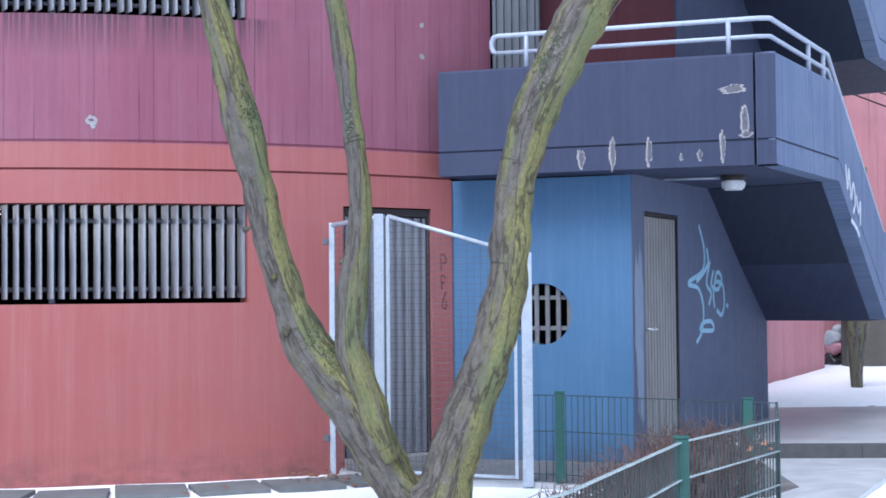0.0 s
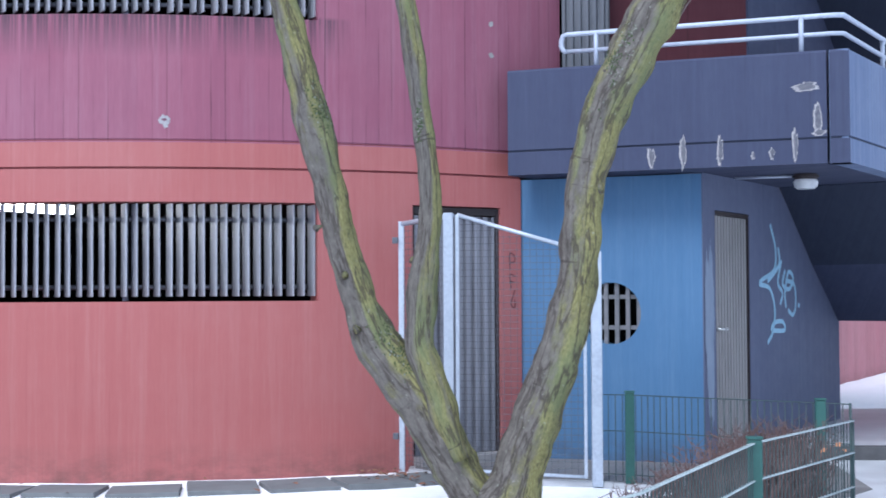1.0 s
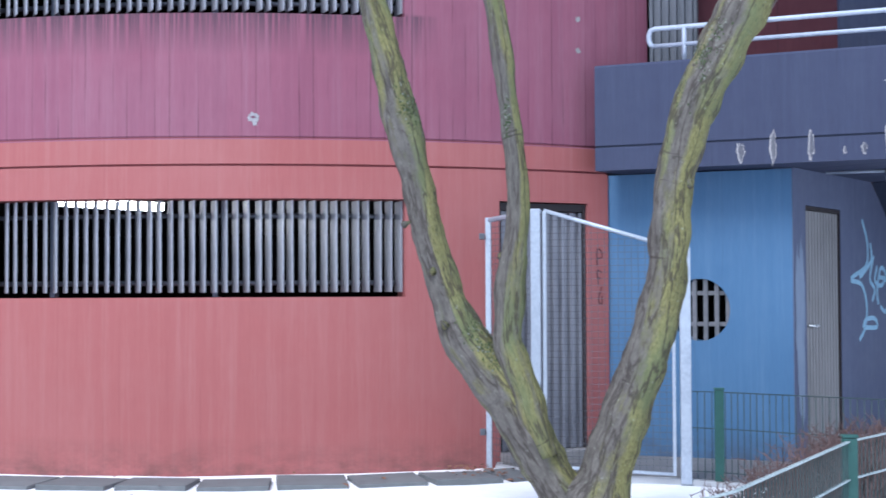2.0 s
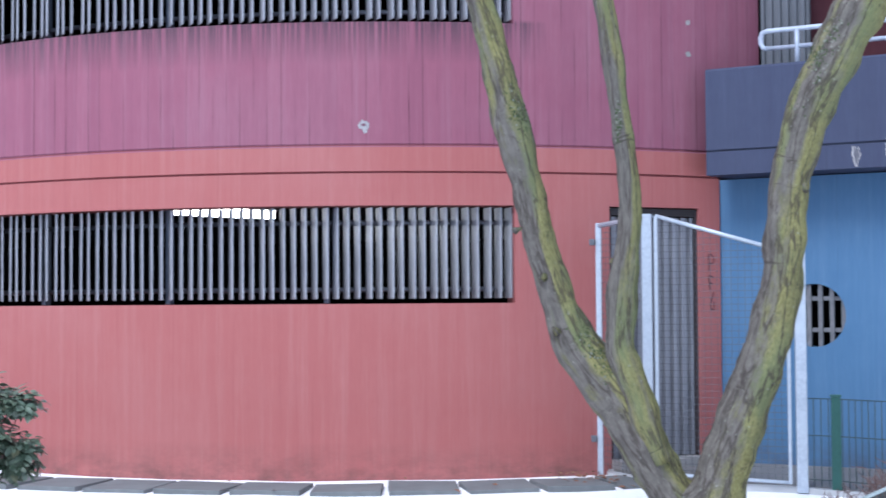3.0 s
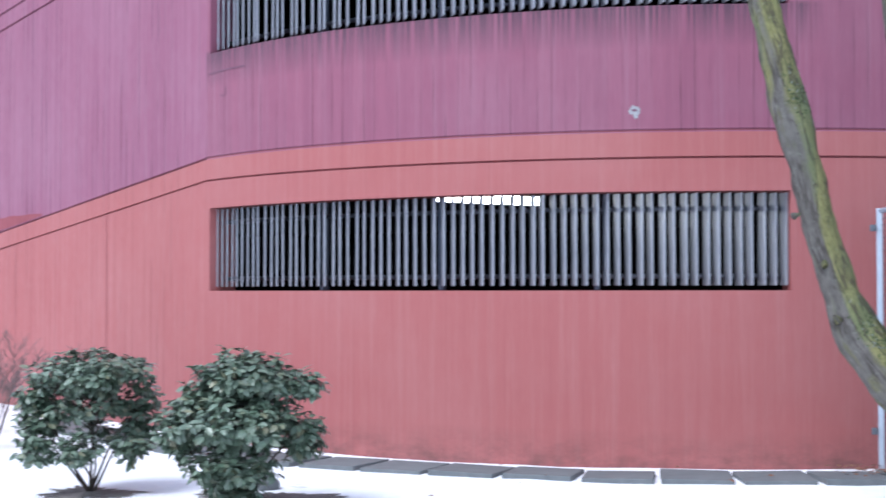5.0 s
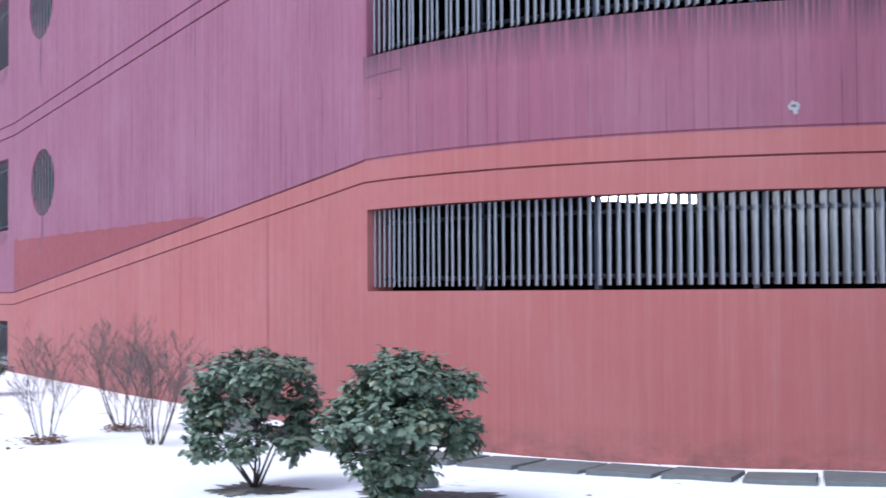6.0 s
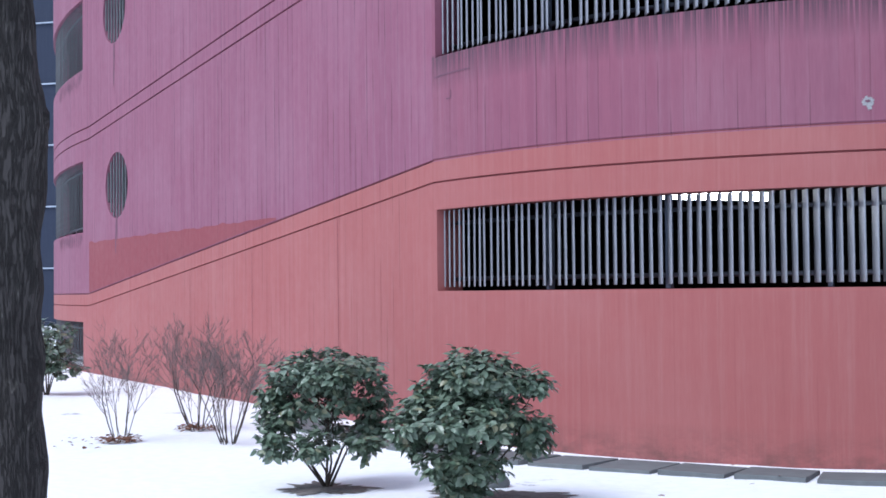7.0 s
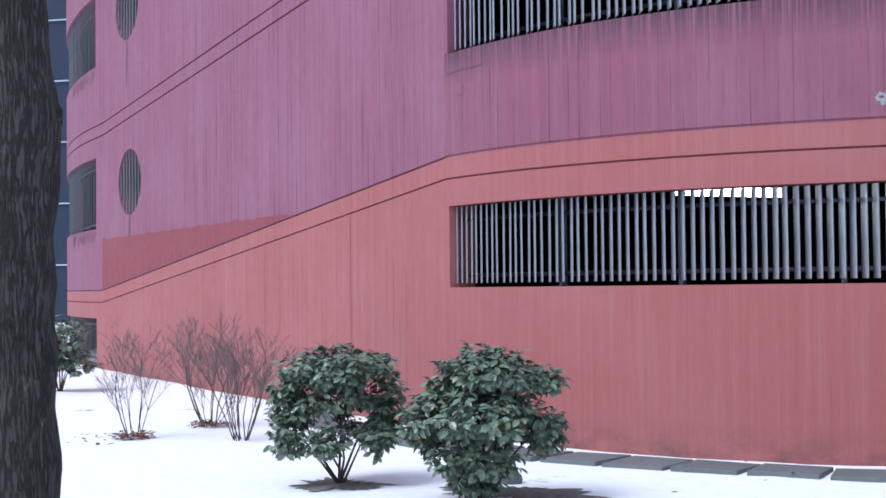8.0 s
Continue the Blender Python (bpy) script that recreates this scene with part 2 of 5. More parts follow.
MOSS = speckled("dark_green_moss", (0.035, 0.055, 0.022), (0.07, 0.095, 0.04), 30, 0.95)
LICHEN = speckled("pale_grey_lichen", (0.15, 0.165, 0.135), (0.235, 0.25, 0.21), 40, 0.95)
CHIP = speckled("bare_concrete_chip", (0.42, 0.41, 0.42), (0.25, 0.245, 0.26), 40, 0.9, 0.0, 0.5)
SOIL = speckled("bare_wet_soil", (0.10, 0.085, 0.08), (0.24, 0.22, 0.21), 30, 0.9, 0.0, 0.6)
DEADLEAF = speckled("dead_leaves", (0.14, 0.06, 0.035), (0.22, 0.11, 0.07), 30, 0.8)
TWIG = speckled("bare_twigs", (0.13, 0.098, 0.095), (0.195, 0.152, 0.147), 30, 0.8)
REDTWIG = speckled("reddish_hedge_twigs", (0.105, 0.066, 0.064), (0.165, 0.108, 0.10), 30, 0.8)
STEM = speckled("shrub_stem", (0.04, 0.032, 0.028), (0.08, 0.065, 0.05), 40, 0.85)
GRAFFITI = speckled("pale_blue_spray_paint", (0.36, 0.58, 0.72), (0.26, 0.45, 0.62), 30, 0.7)
WHITEPAINT = speckled("white_spray_paint", (0.72, 0.75, 0.8), (0.5, 0.55, 0.62), 30, 0.7)
BLACKPAINT = speckled("black_marker", (0.05, 0.02, 0.025), (0.1, 0.03, 0.03), 30, 0.7)
WHITEPLASTIC = speckled("milky_lamp_cover", (0.62, 0.64, 0.66), (0.5, 0.52, 0.55), 20, 0.4)
CHROME = speckled("bright_metal", (0.6, 0.62, 0.65), (0.7, 0.72, 0.74), 20, 0.3, 0.8, 0.0)
BARK = bark("mossy_bark", (0.160, 0.147, 0.132), (0.232, 0.222, 0.094), (0.050, 0.041, 0.037), (0.31, 0.33, 0.28))
DARKBARK = furrowed_bark("dark_bark", (0.070, 0.062, 0.060), (0.19, 0.175, 0.16), (0.018, 0.016, 0.017))
LEAF = leafy("evergreen_leaf", (0.085, 0.132, 0.086), (0.175, 0.228, 0.165), (0.26, 0.25, 0.15))
DRIP = speckled("dark_water_stain", (0.13, 0.065, 0.095), (0.19, 0.085, 0.125), 14, 0.9, stretch=(6, 6, 0.6))
PALESTRIPBLUE = speckled("pale_strip_blue", (0.17, 0.215, 0.30), (0.24, 0.29, 0.375), 6, 0.8, stretch=(3, 3, 0.5))
BAGPINK = speckled("pink_plastic_bag", (0.5, 0.2, 0.26), (0.6, 0.33, 0.38), 12, 0.4)
BAGGREY = speckled("grey_plastic_bag", (0.4, 0.42, 0.48), (0.6, 0.62, 0.66), 12, 0.4)
BAGBLACK = speckled("black_plastic_bag", (0.015, 0.015, 0.018), (0.03, 0.03, 0.035), 12, 0.3)


def snow_material():
    n = Nodes("thin_snow", 0.7, spec=0.3)
    v = n.coords("Object")
    big, small, grit = n.noise(v, 1.1, 5, 0.62), n.noise(v, 9, 6, 0.65), n.noise(v, 60, 4)
    col = n.mix(n.grey(small, 0.4, 0.7), (0.90, 0.91, 0.94), (0.83, 0.85, 0.90))
    bare = n.math("MULTIPLY", n.grey(big, 0.645, 0.70), n.grey(small, 0.42, 0.58))
    col = n.mix(bare, col, (0.16, 0.14, 0.13))
    col = n.mix(n.grey(n.noise(v, 34, 3), 0.735, 0.77, 0, 0.8), col, (0.13, 0.09, 0.07))
    n.bump(n.math("ADD", small, n.math("MULTIPLY", grit, 0.3)), 0.35, 0.02)
    return n.done(col)


SNOW = snow_material()


def glowing():
    n = Nodes("fluorescent_tube")
    n.b.inputs["Emission Color"].default_value = (1, 0.95, 0.86, 1)
    n.b.inputs["Emission Strength"].default_value = 22.0
    return n.done((0.9, 0.9, 0.88))


TUBE = glowing()


# ---- building helpers ----
def mesh_of(name, verts, faces, mat, uvs=None, smooth=False, extra=None):
    me = bpy.data.meshes.new(name)
    me.from_pydata([tuple(v) for v in verts], [], faces)
    for m in (mat if isinstance(mat, (list, tuple)) else [mat]):
        me.materials.append(m)
    if uvs is not None:
        layer = me.uv_layers.new(name="UVMap")
        for loop in me.loops:
            layer.data[loop.index].uv = uvs[loop.vertex_index]
    if extra is not None:
        me.polygons.foreach_set("material_index", extra)
    if smooth:
        me.polygons.foreach_set("use_smooth", [True] * len(me.polygons))
    me.update()
    return me


def child(name, me, parent, label=""):
    ob = new(name, me)
    ob.parent = parent
    return tagged(ob, label)


def part(name, bm, material, parent=None, label=""):
    """Links a bmesh as one mesh object, under a thing or a part."""
    me = bpy.data.meshes.new(name)
    bm.to_mesh(me)
    bm.free()
    me.materials.append(material)
    return child(name, me, parent, label)


def thing(name, label, category, group="", kind="", at=(0, 0, 0)):
    ob = new(name)
    ob.location = at
    ob.empty_display_size = 0.1
    return tagged(ob, label, category, group, kind)


def box(bm, lo, hi, m=None, bevel=0.0):
    lo, hi = Vector(lo), Vector(hi)
    made = bmesh.ops.create_cube(bm, size=1, matrix=Matrix.Translation((lo + hi) / 2) @ Matrix.Diagonal((*(hi - lo), 1)))["verts"]
    if bevel:
        edges = {e for v in made for e in v.link_edges}
        made = [v for v in bmesh.ops.bevel(bm, geom=list(edges), offset=bevel, segments=2, affect="EDGES", profile=0.6)["verts"]] if edges else made
    if m is not None:
        bmesh.ops.transform(bm, matrix=m, verts=[v for v in made if v.is_valid])
    return bm


def boxed(lo, hi, m=None, bevel=0.0):
    return box(bmesh.new(), lo, hi, m, bevel)


def tube(bm, points, radii, sides=8, uv=False, wobble=0.0, seed=0, cap=True):
    """A tapered tube through the points."""
    points = [Vector(p) for p in points]
    if isinstance(radii, (int, float)):
        radii = [radii] * len(points)
    layer = bm.loops.layers.uv.verify() if uv else None
    rings, run, up = [], 0.0, None
    for i, p in enumerate(points):
        d = (points[min(i + 1, len(points) - 1)] - points[max(i - 1, 0)]).normalized()
        if up is None:
            up = d.orthogonal().normalized()
        up = (up - d * up.dot(d)).normalized()
        side = d.cross(up)
        run += (p - points[i - 1]).length if i else 0
        ring = []
        for k in range(sides):
            a = 2 * math.pi * k / sides
            w = 1 + (wobble * noise.noise((p * 5) + Vector((math.cos(a) * 1.3 + seed, math.sin(a) * 1.3, 0))) if wobble else 0)
            ring.append(bm.verts.new(p + (up * math.cos(a) + side * math.sin(a)) * radii[i] * w))
        rings.append((ring, run, radii[i]))
    for (a, ra, rad), (b, rb, _) in zip(rings, rings[1:]):
        for k in range(sides):
            f = bm.faces.new((a[k], a[(k + 1) % sides], b[(k + 1) % sides], b[k]))
            f.smooth = True
            if uv:
                for loop, (u, v) in zip(f.loops, ((k, ra), (k + 1, ra), (k + 1, rb), (k, rb))):
                    loop[layer].uv = (u / sides * 0.8 + seed, v + seed)
    if cap and sides > 2:
        bm.faces.new(list(reversed(rings[0][0])))
        bm.faces.new(rings[-1][0])
    return bm


def smooth_line(points, step):
    """Points along a Catmull-Rom curve, for columns of (x, y, z, radius)."""
    p = np.array(points, float)
    p = np.vstack([2 * p[0] - p[1], p, 2 * p[-1] - p[-2]])
    out = []
    for i in range(1, len(p) - 2):
        n = max(2, int(np.linalg.norm(p[i + 1, :3] - p[i, :3]) / step))
        for k in range(n):
            t = k / n
            out.append(0.5 * (2 * p[i] + (p[i + 1] - p[i - 1]) * t + (2 * p[i - 1] - 5 * p[i] + 4 * p[i + 1] - p[i + 2]) * t * t + (3 * p[i] - p[i - 1] - 3 * p[i + 1] + p[i + 2]) * t ** 3))
    out.append(p[-2])
    return out


# ---- the plan: a round tower, a tangent ramp wall, a second curve far off ----
CX, CY, RC = -3.80, 17.27, 6.18
A_L, A_R, A_D = radians(-32.6), radians(43.3), radians(-32.635)
K1 = Vector((CX + RC * math.sin(A_L), CY - RC * math.cos(A_L)))
DIR = Vector((-math.cos(A_D), -math.sin(A_D)))
OUT = Vector((math.sin(A_D), -math.cos(A_D)))
RUN = 13.3
K2 = K1 + DIR * RUN
R2 = 24.0
C2 = K2 - OUT * R2
TOP = 8.6


def tower(s):
    """Along the tower, s metres from its left seam to the right: place and outward way."""
    a = A_L + s / RC
    o = Vector((math.sin(a), -math.cos(a)))
    return Vector((CX, CY)) + o * RC, o


def ramp_wall(s):
    return K1 + DIR * (RUN - s), OUT


def far_curve(s):
    a = A_D - (FAR - s) / R2
    o = Vector((math.sin(a), -math.cos(a)))
    return C2 + o * R2, o


FAR = 12.0
ARC = RC * (A_R - A_L)


def curtain(name, path, cuts, rows, mat, holes=(), rounds=(), thick=0.28, parent=None, label="", u0=0.0, groove_shade=None):
    """A wall along a path: rows of (height function, set-back); holes (s, s, row, row) go through it, rounds are oval holes in such a cell."""
    verts, faces, uvs, marks = [], [], [], []
    groove_shade = groove_shade or GROOVESHADE_JOINT

    def vert(s, z, back):
        p, o = path(s)
        verts.append((p.x - o.x * back, p.y - o.y * back, z))
        uvs.append((s + u0, z))
        return len(verts) - 1

    front = [[vert(s, zf(s), b) for zf, b in rows] for s in cuts]
    rear = [[vert(s, zf(s), thick) for zf, b in rows] for s in cuts]

    def gone(i, j):
        if i < 0 or j < 0 or i >= len(cuts) - 1 or j >= len(rows) - 1:
            return True
        mid = (cuts[i] + cuts[i + 1]) / 2
        return any(a < mid < b and j0 <= j < j1 for a, b, j0, j1 in holes)

    def oval(i, j):
        return any(a < (cuts[i] + cuts[i + 1]) / 2 < b and j == j0 for a, b, j0, *_ in rounds)

    for i in range(len(cuts) - 1):
        for j in range(len(rows) - 1):
            if gone(i, j) or oval(i, j):
                continue
            a, b, c, d = front[i][j], front[i + 1][j], front[i + 1][j + 1], front[i][j + 1]
            e, f, g, h = rear[i][j], rear[i + 1][j], rear[i + 1][j + 1], rear[i][j + 1]
            faces += [(a, b, c, d), (f, e, h, g)]
            if gone(i, j - 1):
                faces.append((e, f, b, a))
            if gone(i, j + 1):
                faces.append((d, c, g, h))
            if gone(i - 1, j):
                faces.append((e, a, d, h))
            if gone(i + 1, j):
                faces.append((b, f, g, c))
            # Recessed groove faces take the darker colour, so their shade is painted in.
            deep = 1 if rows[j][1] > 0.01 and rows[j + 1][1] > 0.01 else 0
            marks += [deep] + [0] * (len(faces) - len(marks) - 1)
    for a, b, j, cs, cz, rs, rz in rounds:
        i = next(k for k in range(len(cuts) - 1) if a < (cuts[k] + cuts[k + 1]) / 2 < b)
        z0, z1, s0, s1 = rows[j][0](cs), rows[j + 1][0](cs), cuts[i], cuts[i + 1]
        n, rim, rim_back, edge, edge_back = 40, [], [], [], []
        for k in range(n):
            t = 2 * math.pi * k / n
            c, s = math.cos(t), math.sin(t)
            m = max(abs(c), abs(s))
            rim.append(vert(cs + rs * c, cz + rz * s, 0))
            rim_back.append(vert(cs + rs * c, cz + rz * s, thick))
            ss = s0 + (s1 - s0) * (0.5 + 0.5 * c / m)
            zz = z0 + (z1 - z0) * (0.5 + 0.5 * s / m)
            edge.append(vert(ss, zz, 0))
            edge_back.append(vert(ss, zz, thick))
        for k in range(n):
            q = (k + 1) % n
            faces += [(rim[k], edge[k], edge[q], rim[q]), (edge_back[k], rim_back[k], rim_back[q], edge_back[q]), (rim[k], rim[q], rim_back[q], rim_back[k])]
    return child(name, mesh_of(name, verts, faces, [mat, groove_shade], uvs, extra=marks + [0] * (len(faces) - len(marks))), parent, label)


def steps(a, b, size, also=()):
    n = max(1, round((b - a) / size))
    return sorted({round(a + (b - a) * k / n, 4) for k in range(n + 1)} | {round(x, 4) for x in also})


def level(z):
    return lambda s: z


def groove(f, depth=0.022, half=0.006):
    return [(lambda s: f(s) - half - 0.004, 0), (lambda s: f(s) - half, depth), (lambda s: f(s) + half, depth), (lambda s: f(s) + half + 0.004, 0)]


# heights of the storey bands: on the tower, sloping down along the ramp, and beyond it
B1, B2, DROP = 2.675, 2.457, 1.26
C1, C0, CDROP = 5.31, 5.095, 0.90


def sloped(z):
    drop = DROP if z < 4 else CDROP
    return lambda s: z - drop * (RUN - s) / RUN


W_L, W_R = RC * radians(0.65), RC * (radians(21.22) - A_L)      # the long tower window
D_L, D_R = RC * (radians(28.8) - A_L), RC * (radians(36.8) - A_L)   # the service door
tower_wall = thing("wall_tower", "curved board-marked concrete wall, orange below, purple above", "wall", kind="structure")
curtain("orange_wall", tower, steps(0, RC * (radians(38.88) - A_L), 0.16, (W_L, W_R, D_L, D_R)),
        [(level(-0.3), 0), (level(0.10), 0), (level(1.40), 0), (level(2.19), 0), *groove(level(B2)), (level(B1 - 0.015), 0)], ORANGE,
        holes=[(W_L, W_R, 2, 3), (D_L, D_R, 1, 3)], parent=tower_wall, label="salmon-orange painted concrete with fine vertical streaks")
curtain("purple_wall", tower, steps(0, ARC, 0.16, (W_L, W_R)),
        [(level(B1 - 0.015), 0), (level(B1 - 0.004), 0.011), (level(B1 + 0.004), 0.011), (level(B1 + 0.015), 0), (level(3.675), 0), (level(4.62), 0), *groove(level(C0)), *groove(level(C1)), (level(TOP), 0)], PURPLE,
        holes=[(W_L, W_R, 4, 5)], parent=tower_wall, label="faded purple-pink painted concrete with board marks")

ramp = thing("wall_ramp", "long straight concrete wall whose bands slope with the ramp", "wall", kind="structure")
curtain("orange_wall", ramp_wall, steps(0, RUN, 0.6),
        [(level(-0.3), 0), *groove(sloped(B2)), (lambda s: sloped(B1)(s) - 0.015, 0)], RAMPORANGE, parent=ramp, u0=-RUN)
CUT = 2.8
curtain("purple_wall", ramp_wall, steps(CUT, RUN, 0.6),
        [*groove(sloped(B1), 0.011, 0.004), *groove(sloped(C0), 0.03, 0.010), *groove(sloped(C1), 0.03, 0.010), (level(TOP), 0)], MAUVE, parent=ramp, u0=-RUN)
curtain("purple_wall", ramp_wall, [0, 0.9, 2.65, CUT],
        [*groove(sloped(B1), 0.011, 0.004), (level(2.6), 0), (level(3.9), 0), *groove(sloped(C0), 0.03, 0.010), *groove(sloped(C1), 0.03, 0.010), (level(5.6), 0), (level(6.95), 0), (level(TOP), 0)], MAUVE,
        rounds=[(0.9, 2.65, 4, 1.84, 3.235, 0.695, 0.56), (0.9, 2.65, 14, 1.72, 6.23, 0.70, 0.57)], parent=ramp, u0=-RUN)

far = thing("wall_far", "far curved end of the concrete wall with grated windows", "wall", kind="structure")
F_R = FAR - 0.42
curtain("orange_wall", far_curve, steps(0, FAR, 0.5, (F_R,)),
        [(level(-0.3), 0), (level(0.03), 0), (level(0.90), 0), *groove(level(B2 - DROP)), (level(B1 - DROP - 0.015), 0)], RAMPORANGE, holes=[(5, F_R, 1, 2)], parent=far, u0=-RUN - FAR)
curtain("purple_wall", far_curve, steps(0, FAR, 0.5, (F_R,)),
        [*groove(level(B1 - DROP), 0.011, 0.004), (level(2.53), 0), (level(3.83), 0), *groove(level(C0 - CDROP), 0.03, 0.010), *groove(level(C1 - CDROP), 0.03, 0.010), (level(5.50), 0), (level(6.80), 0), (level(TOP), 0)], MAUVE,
        holes=[(5, F_R, 4, 5), (5, F_R, 14, 15)], parent=far, u0=-RUN - FAR)


def patch_of_paint():
    """A freshly overpainted wedge above the sloping band, a hair proud of the wall."""
    verts, faces, uvs = [], [], []
    n = 60
    for k in range(n + 1):
        s = 0.03 + 9.1 * k / n
        p, o = ramp_wall(s)
        lo = sloped(B1)(s) + 0.017
        hi = max(lo + 0.004, 2.33 + 0.006 * math.sin(s * 9) + 0.035 * noise.noise((s * 3, 0, 0)))
        for z in (lo, hi):
            verts.append((p.x + o.x * 0.003, p.y + o.y * 0.003, z))
            uvs.append((s - RUN, z))
        if k:
            faces.append((2 * k - 2, 2 * k, 2 * k + 1, 2 * k - 1))
    child("paint_patch", mesh_of("paint_patch", verts, faces, REDPATCH, uvs), ramp, "wedge of fresher dark red paint")


patch_of_paint()

# ---- ground ----
def ground_height(x, y):
    return 0.03 * noise.noise((x * 0.35, y * 0.35, 0)) + 0.012 * noise.noise((x * 1.7, y * 1.7, 3)) - 0.012


def ground():
    xs = sorted(set(list(np.linspace(-26, 14, 121)) + [-3000, -400, -90, -45, 30, 90, 400, 3000]))
    ys = sorted(set(list(np.linspace(-6, 32, 115)) + [-3000, -400, -60, 60, 200, 3000]))
    verts = [(x, y, ground_height(x, y) if -26 <= x <= 14 and -6 <= y <= 32 else -0.02) for y in ys for x in xs]
    w = len(xs)
    faces = [(j * w + i, j * w + i + 1, (j + 1) * w + i + 1, (j + 1) * w + i) for j in range(len(ys) - 1) for i in range(w - 1)]
    ob = new("ground", mesh_of("ground", verts, faces, SNOW, smooth=True))
    tagged(ob, "lawn under thin patchy white snow", "ground", kind="structure")


ground()
def upright(p, o, z=0.0):
    """A pose whose x runs along the wall to the right, y into it and z up."""
    return Matrix(((-o.y, -o.x, 0, p.x), (o.x, -o.y, 0, p.y), (0, 0, 1, z), (0, 0, 0, 1)))


def solid(outline, z0, z1):
    n = len(outline)
    verts = [(p[0], p[1], z) for z in (z0, z1) for p in outline]
    return verts, [tuple(reversed(range(n))), tuple(range(n, 2 * n))] + [(i, (i + 1) % n, (i + 1) % n + n, i + n) for i in range(n)]


# ---- paving along the tower, path and kerb ----
KERBM = speckled("dark_kerb_stone", (0.07, 0.07, 0.075), (0.11, 0.11, 0.115), 12, 0.7)


def paving():
    strip = thing("pavement", "strip of dark square paving slabs with snow in the joints", "paving", kind="structure")
    bm = boxed((-0.262, -0.27, -0.05), (0.262, 0.27, 0.022), bevel=0.008)
    shared = bpy.data.meshes.new("slab")
    bm.to_mesh(shared)
    bm.free()
    shared.materials.append(SLAB)
    s, rnd = -2.2, random.Random(5)
    while s < 6.6:
        a = A_L + s / RC
        o = Vector((math.sin(a), -math.cos(a)))
        p = Vector((CX, CY)) + o * (RC + 0.66 + rnd.uniform(-0.015, 0.015))
        if s < -0.0:
            p, o = K1 + DIR * -s + OUT * 0.66, OUT
        ob = child("slab", shared, strip)
        ob.matrix_world = upright(p, o, rnd.uniform(0.0, 0.012)) @ pose(0, 0, 0, rnd.uniform(-1, 1), rnd.uniform(-1, 1), rnd.uniform(-1.5, 1.5))
        s += 0.515
    verts = [(1.93, 7.9, 0.035), (2.82, 9.84, 0.035), (3.42, 11.1, 0.035), (12, 10.2, 0.035), (12, 12, 0.035), (3.0, 12.3, 0.035), (0.0, 12.6, 0.035), (-0.85, 11.95, 0.035), (-0.85, 11.6, 0.035), (-0.42, 11.05, 0.035), (0.6, 10.85, 0.035), (2.3, 9.75, 0.035)]
    low = [(x, y, -0.1) for x, y, z in verts]
    n = len(verts)
    faces = [tuple(range(n))] + [(i, i + n, (i + 1) % n + n, (i + 1) % n) for i in range(n)]
    tagged(new("path", mesh_of("path", verts + low, faces, CONC)), "wet grey paved path", "path", kind="structure")
    v, f = solid([(-0.8, 11.7), (-0.4, 11.12), (0.62, 10.92), (2.2, 9.87), (2.55, 10.4), (2.62, 11.9), (1.62, 11.96), (0.1, 12.44), (-0.8, 12.0)], 0.0, 0.040)
    tagged(new("pavement_3", mesh_of("pavement_3", v, f, WETSLAB)), "dark wet paving at the foot of the stair block", "paving", kind="structure")
    verts = [(2.0, 12.45, 0.13), (3.0, 12.4, 0.13), (14, 11.9, 0.13), (14, 16.9, 0.13), (4.6, 16.75, 0.13), (3.2, 16.7, 0.13), (2.0, 14.0, 0.13)]
    low = [(x, y, -0.1) for x, y, z in verts]
    n = len(verts)
    faces = [tuple(range(n))] + [(i, i + n, (i + 1) % n + n, (i + 1) % n) for i in range(n)]
    tagged(new("pavement_2", mesh_of("pavement_2", verts + low, faces, CONC)), "raised wet paving with a kerb step", "paving", kind="structure")
    kerb = thing("kerb", "dark wet kerb stones at the paving step", "kerb", kind="structure")
    a, b = Vector((2.55, 12.28)), Vector((13.5, 11.78))
    for k in range(11):
        p, q = a.lerp(b, k / 11 + 0.0002), a.lerp(b, (k + 1) / 11 - 0.0002)
        v, f = solid([p, q, q + Vector((0, 0.14)), p + Vector((0, 0.14))], -0.1, 0.148)
        child("kerb_stone", mesh_of("kerb_stone", v, f, KERBM), kerb)
    rise = new("snow_bank", mesh_of("snow_bank", *snow_sheet(), SNOW, smooth=True))
    tagged(rise, "snow-covered yard behind the stairs", "snow", kind="structure")


def snow_sheet():
    verts, faces, nx, ny = [], [], 40, 40
    for j in range(ny + 1):
        for i in range(nx + 1):
            x, y = 2.4 + 16 * i / nx, 16.55 + 16 * j / ny
            edge = min(1.0, j / 1.5)
            verts.append((x, y + 0.12 * noise.noise((x * 2, y, 5)), -0.05 + edge * (0.2 + 0.02 * noise.noise((x, y, 1)))))
    for j in range(ny):
        for i in range(nx):
            a = j * (nx + 1) + i
            faces.append((a, a + 1, a + nx + 2, a + nx + 1))
    return verts, faces


paving()


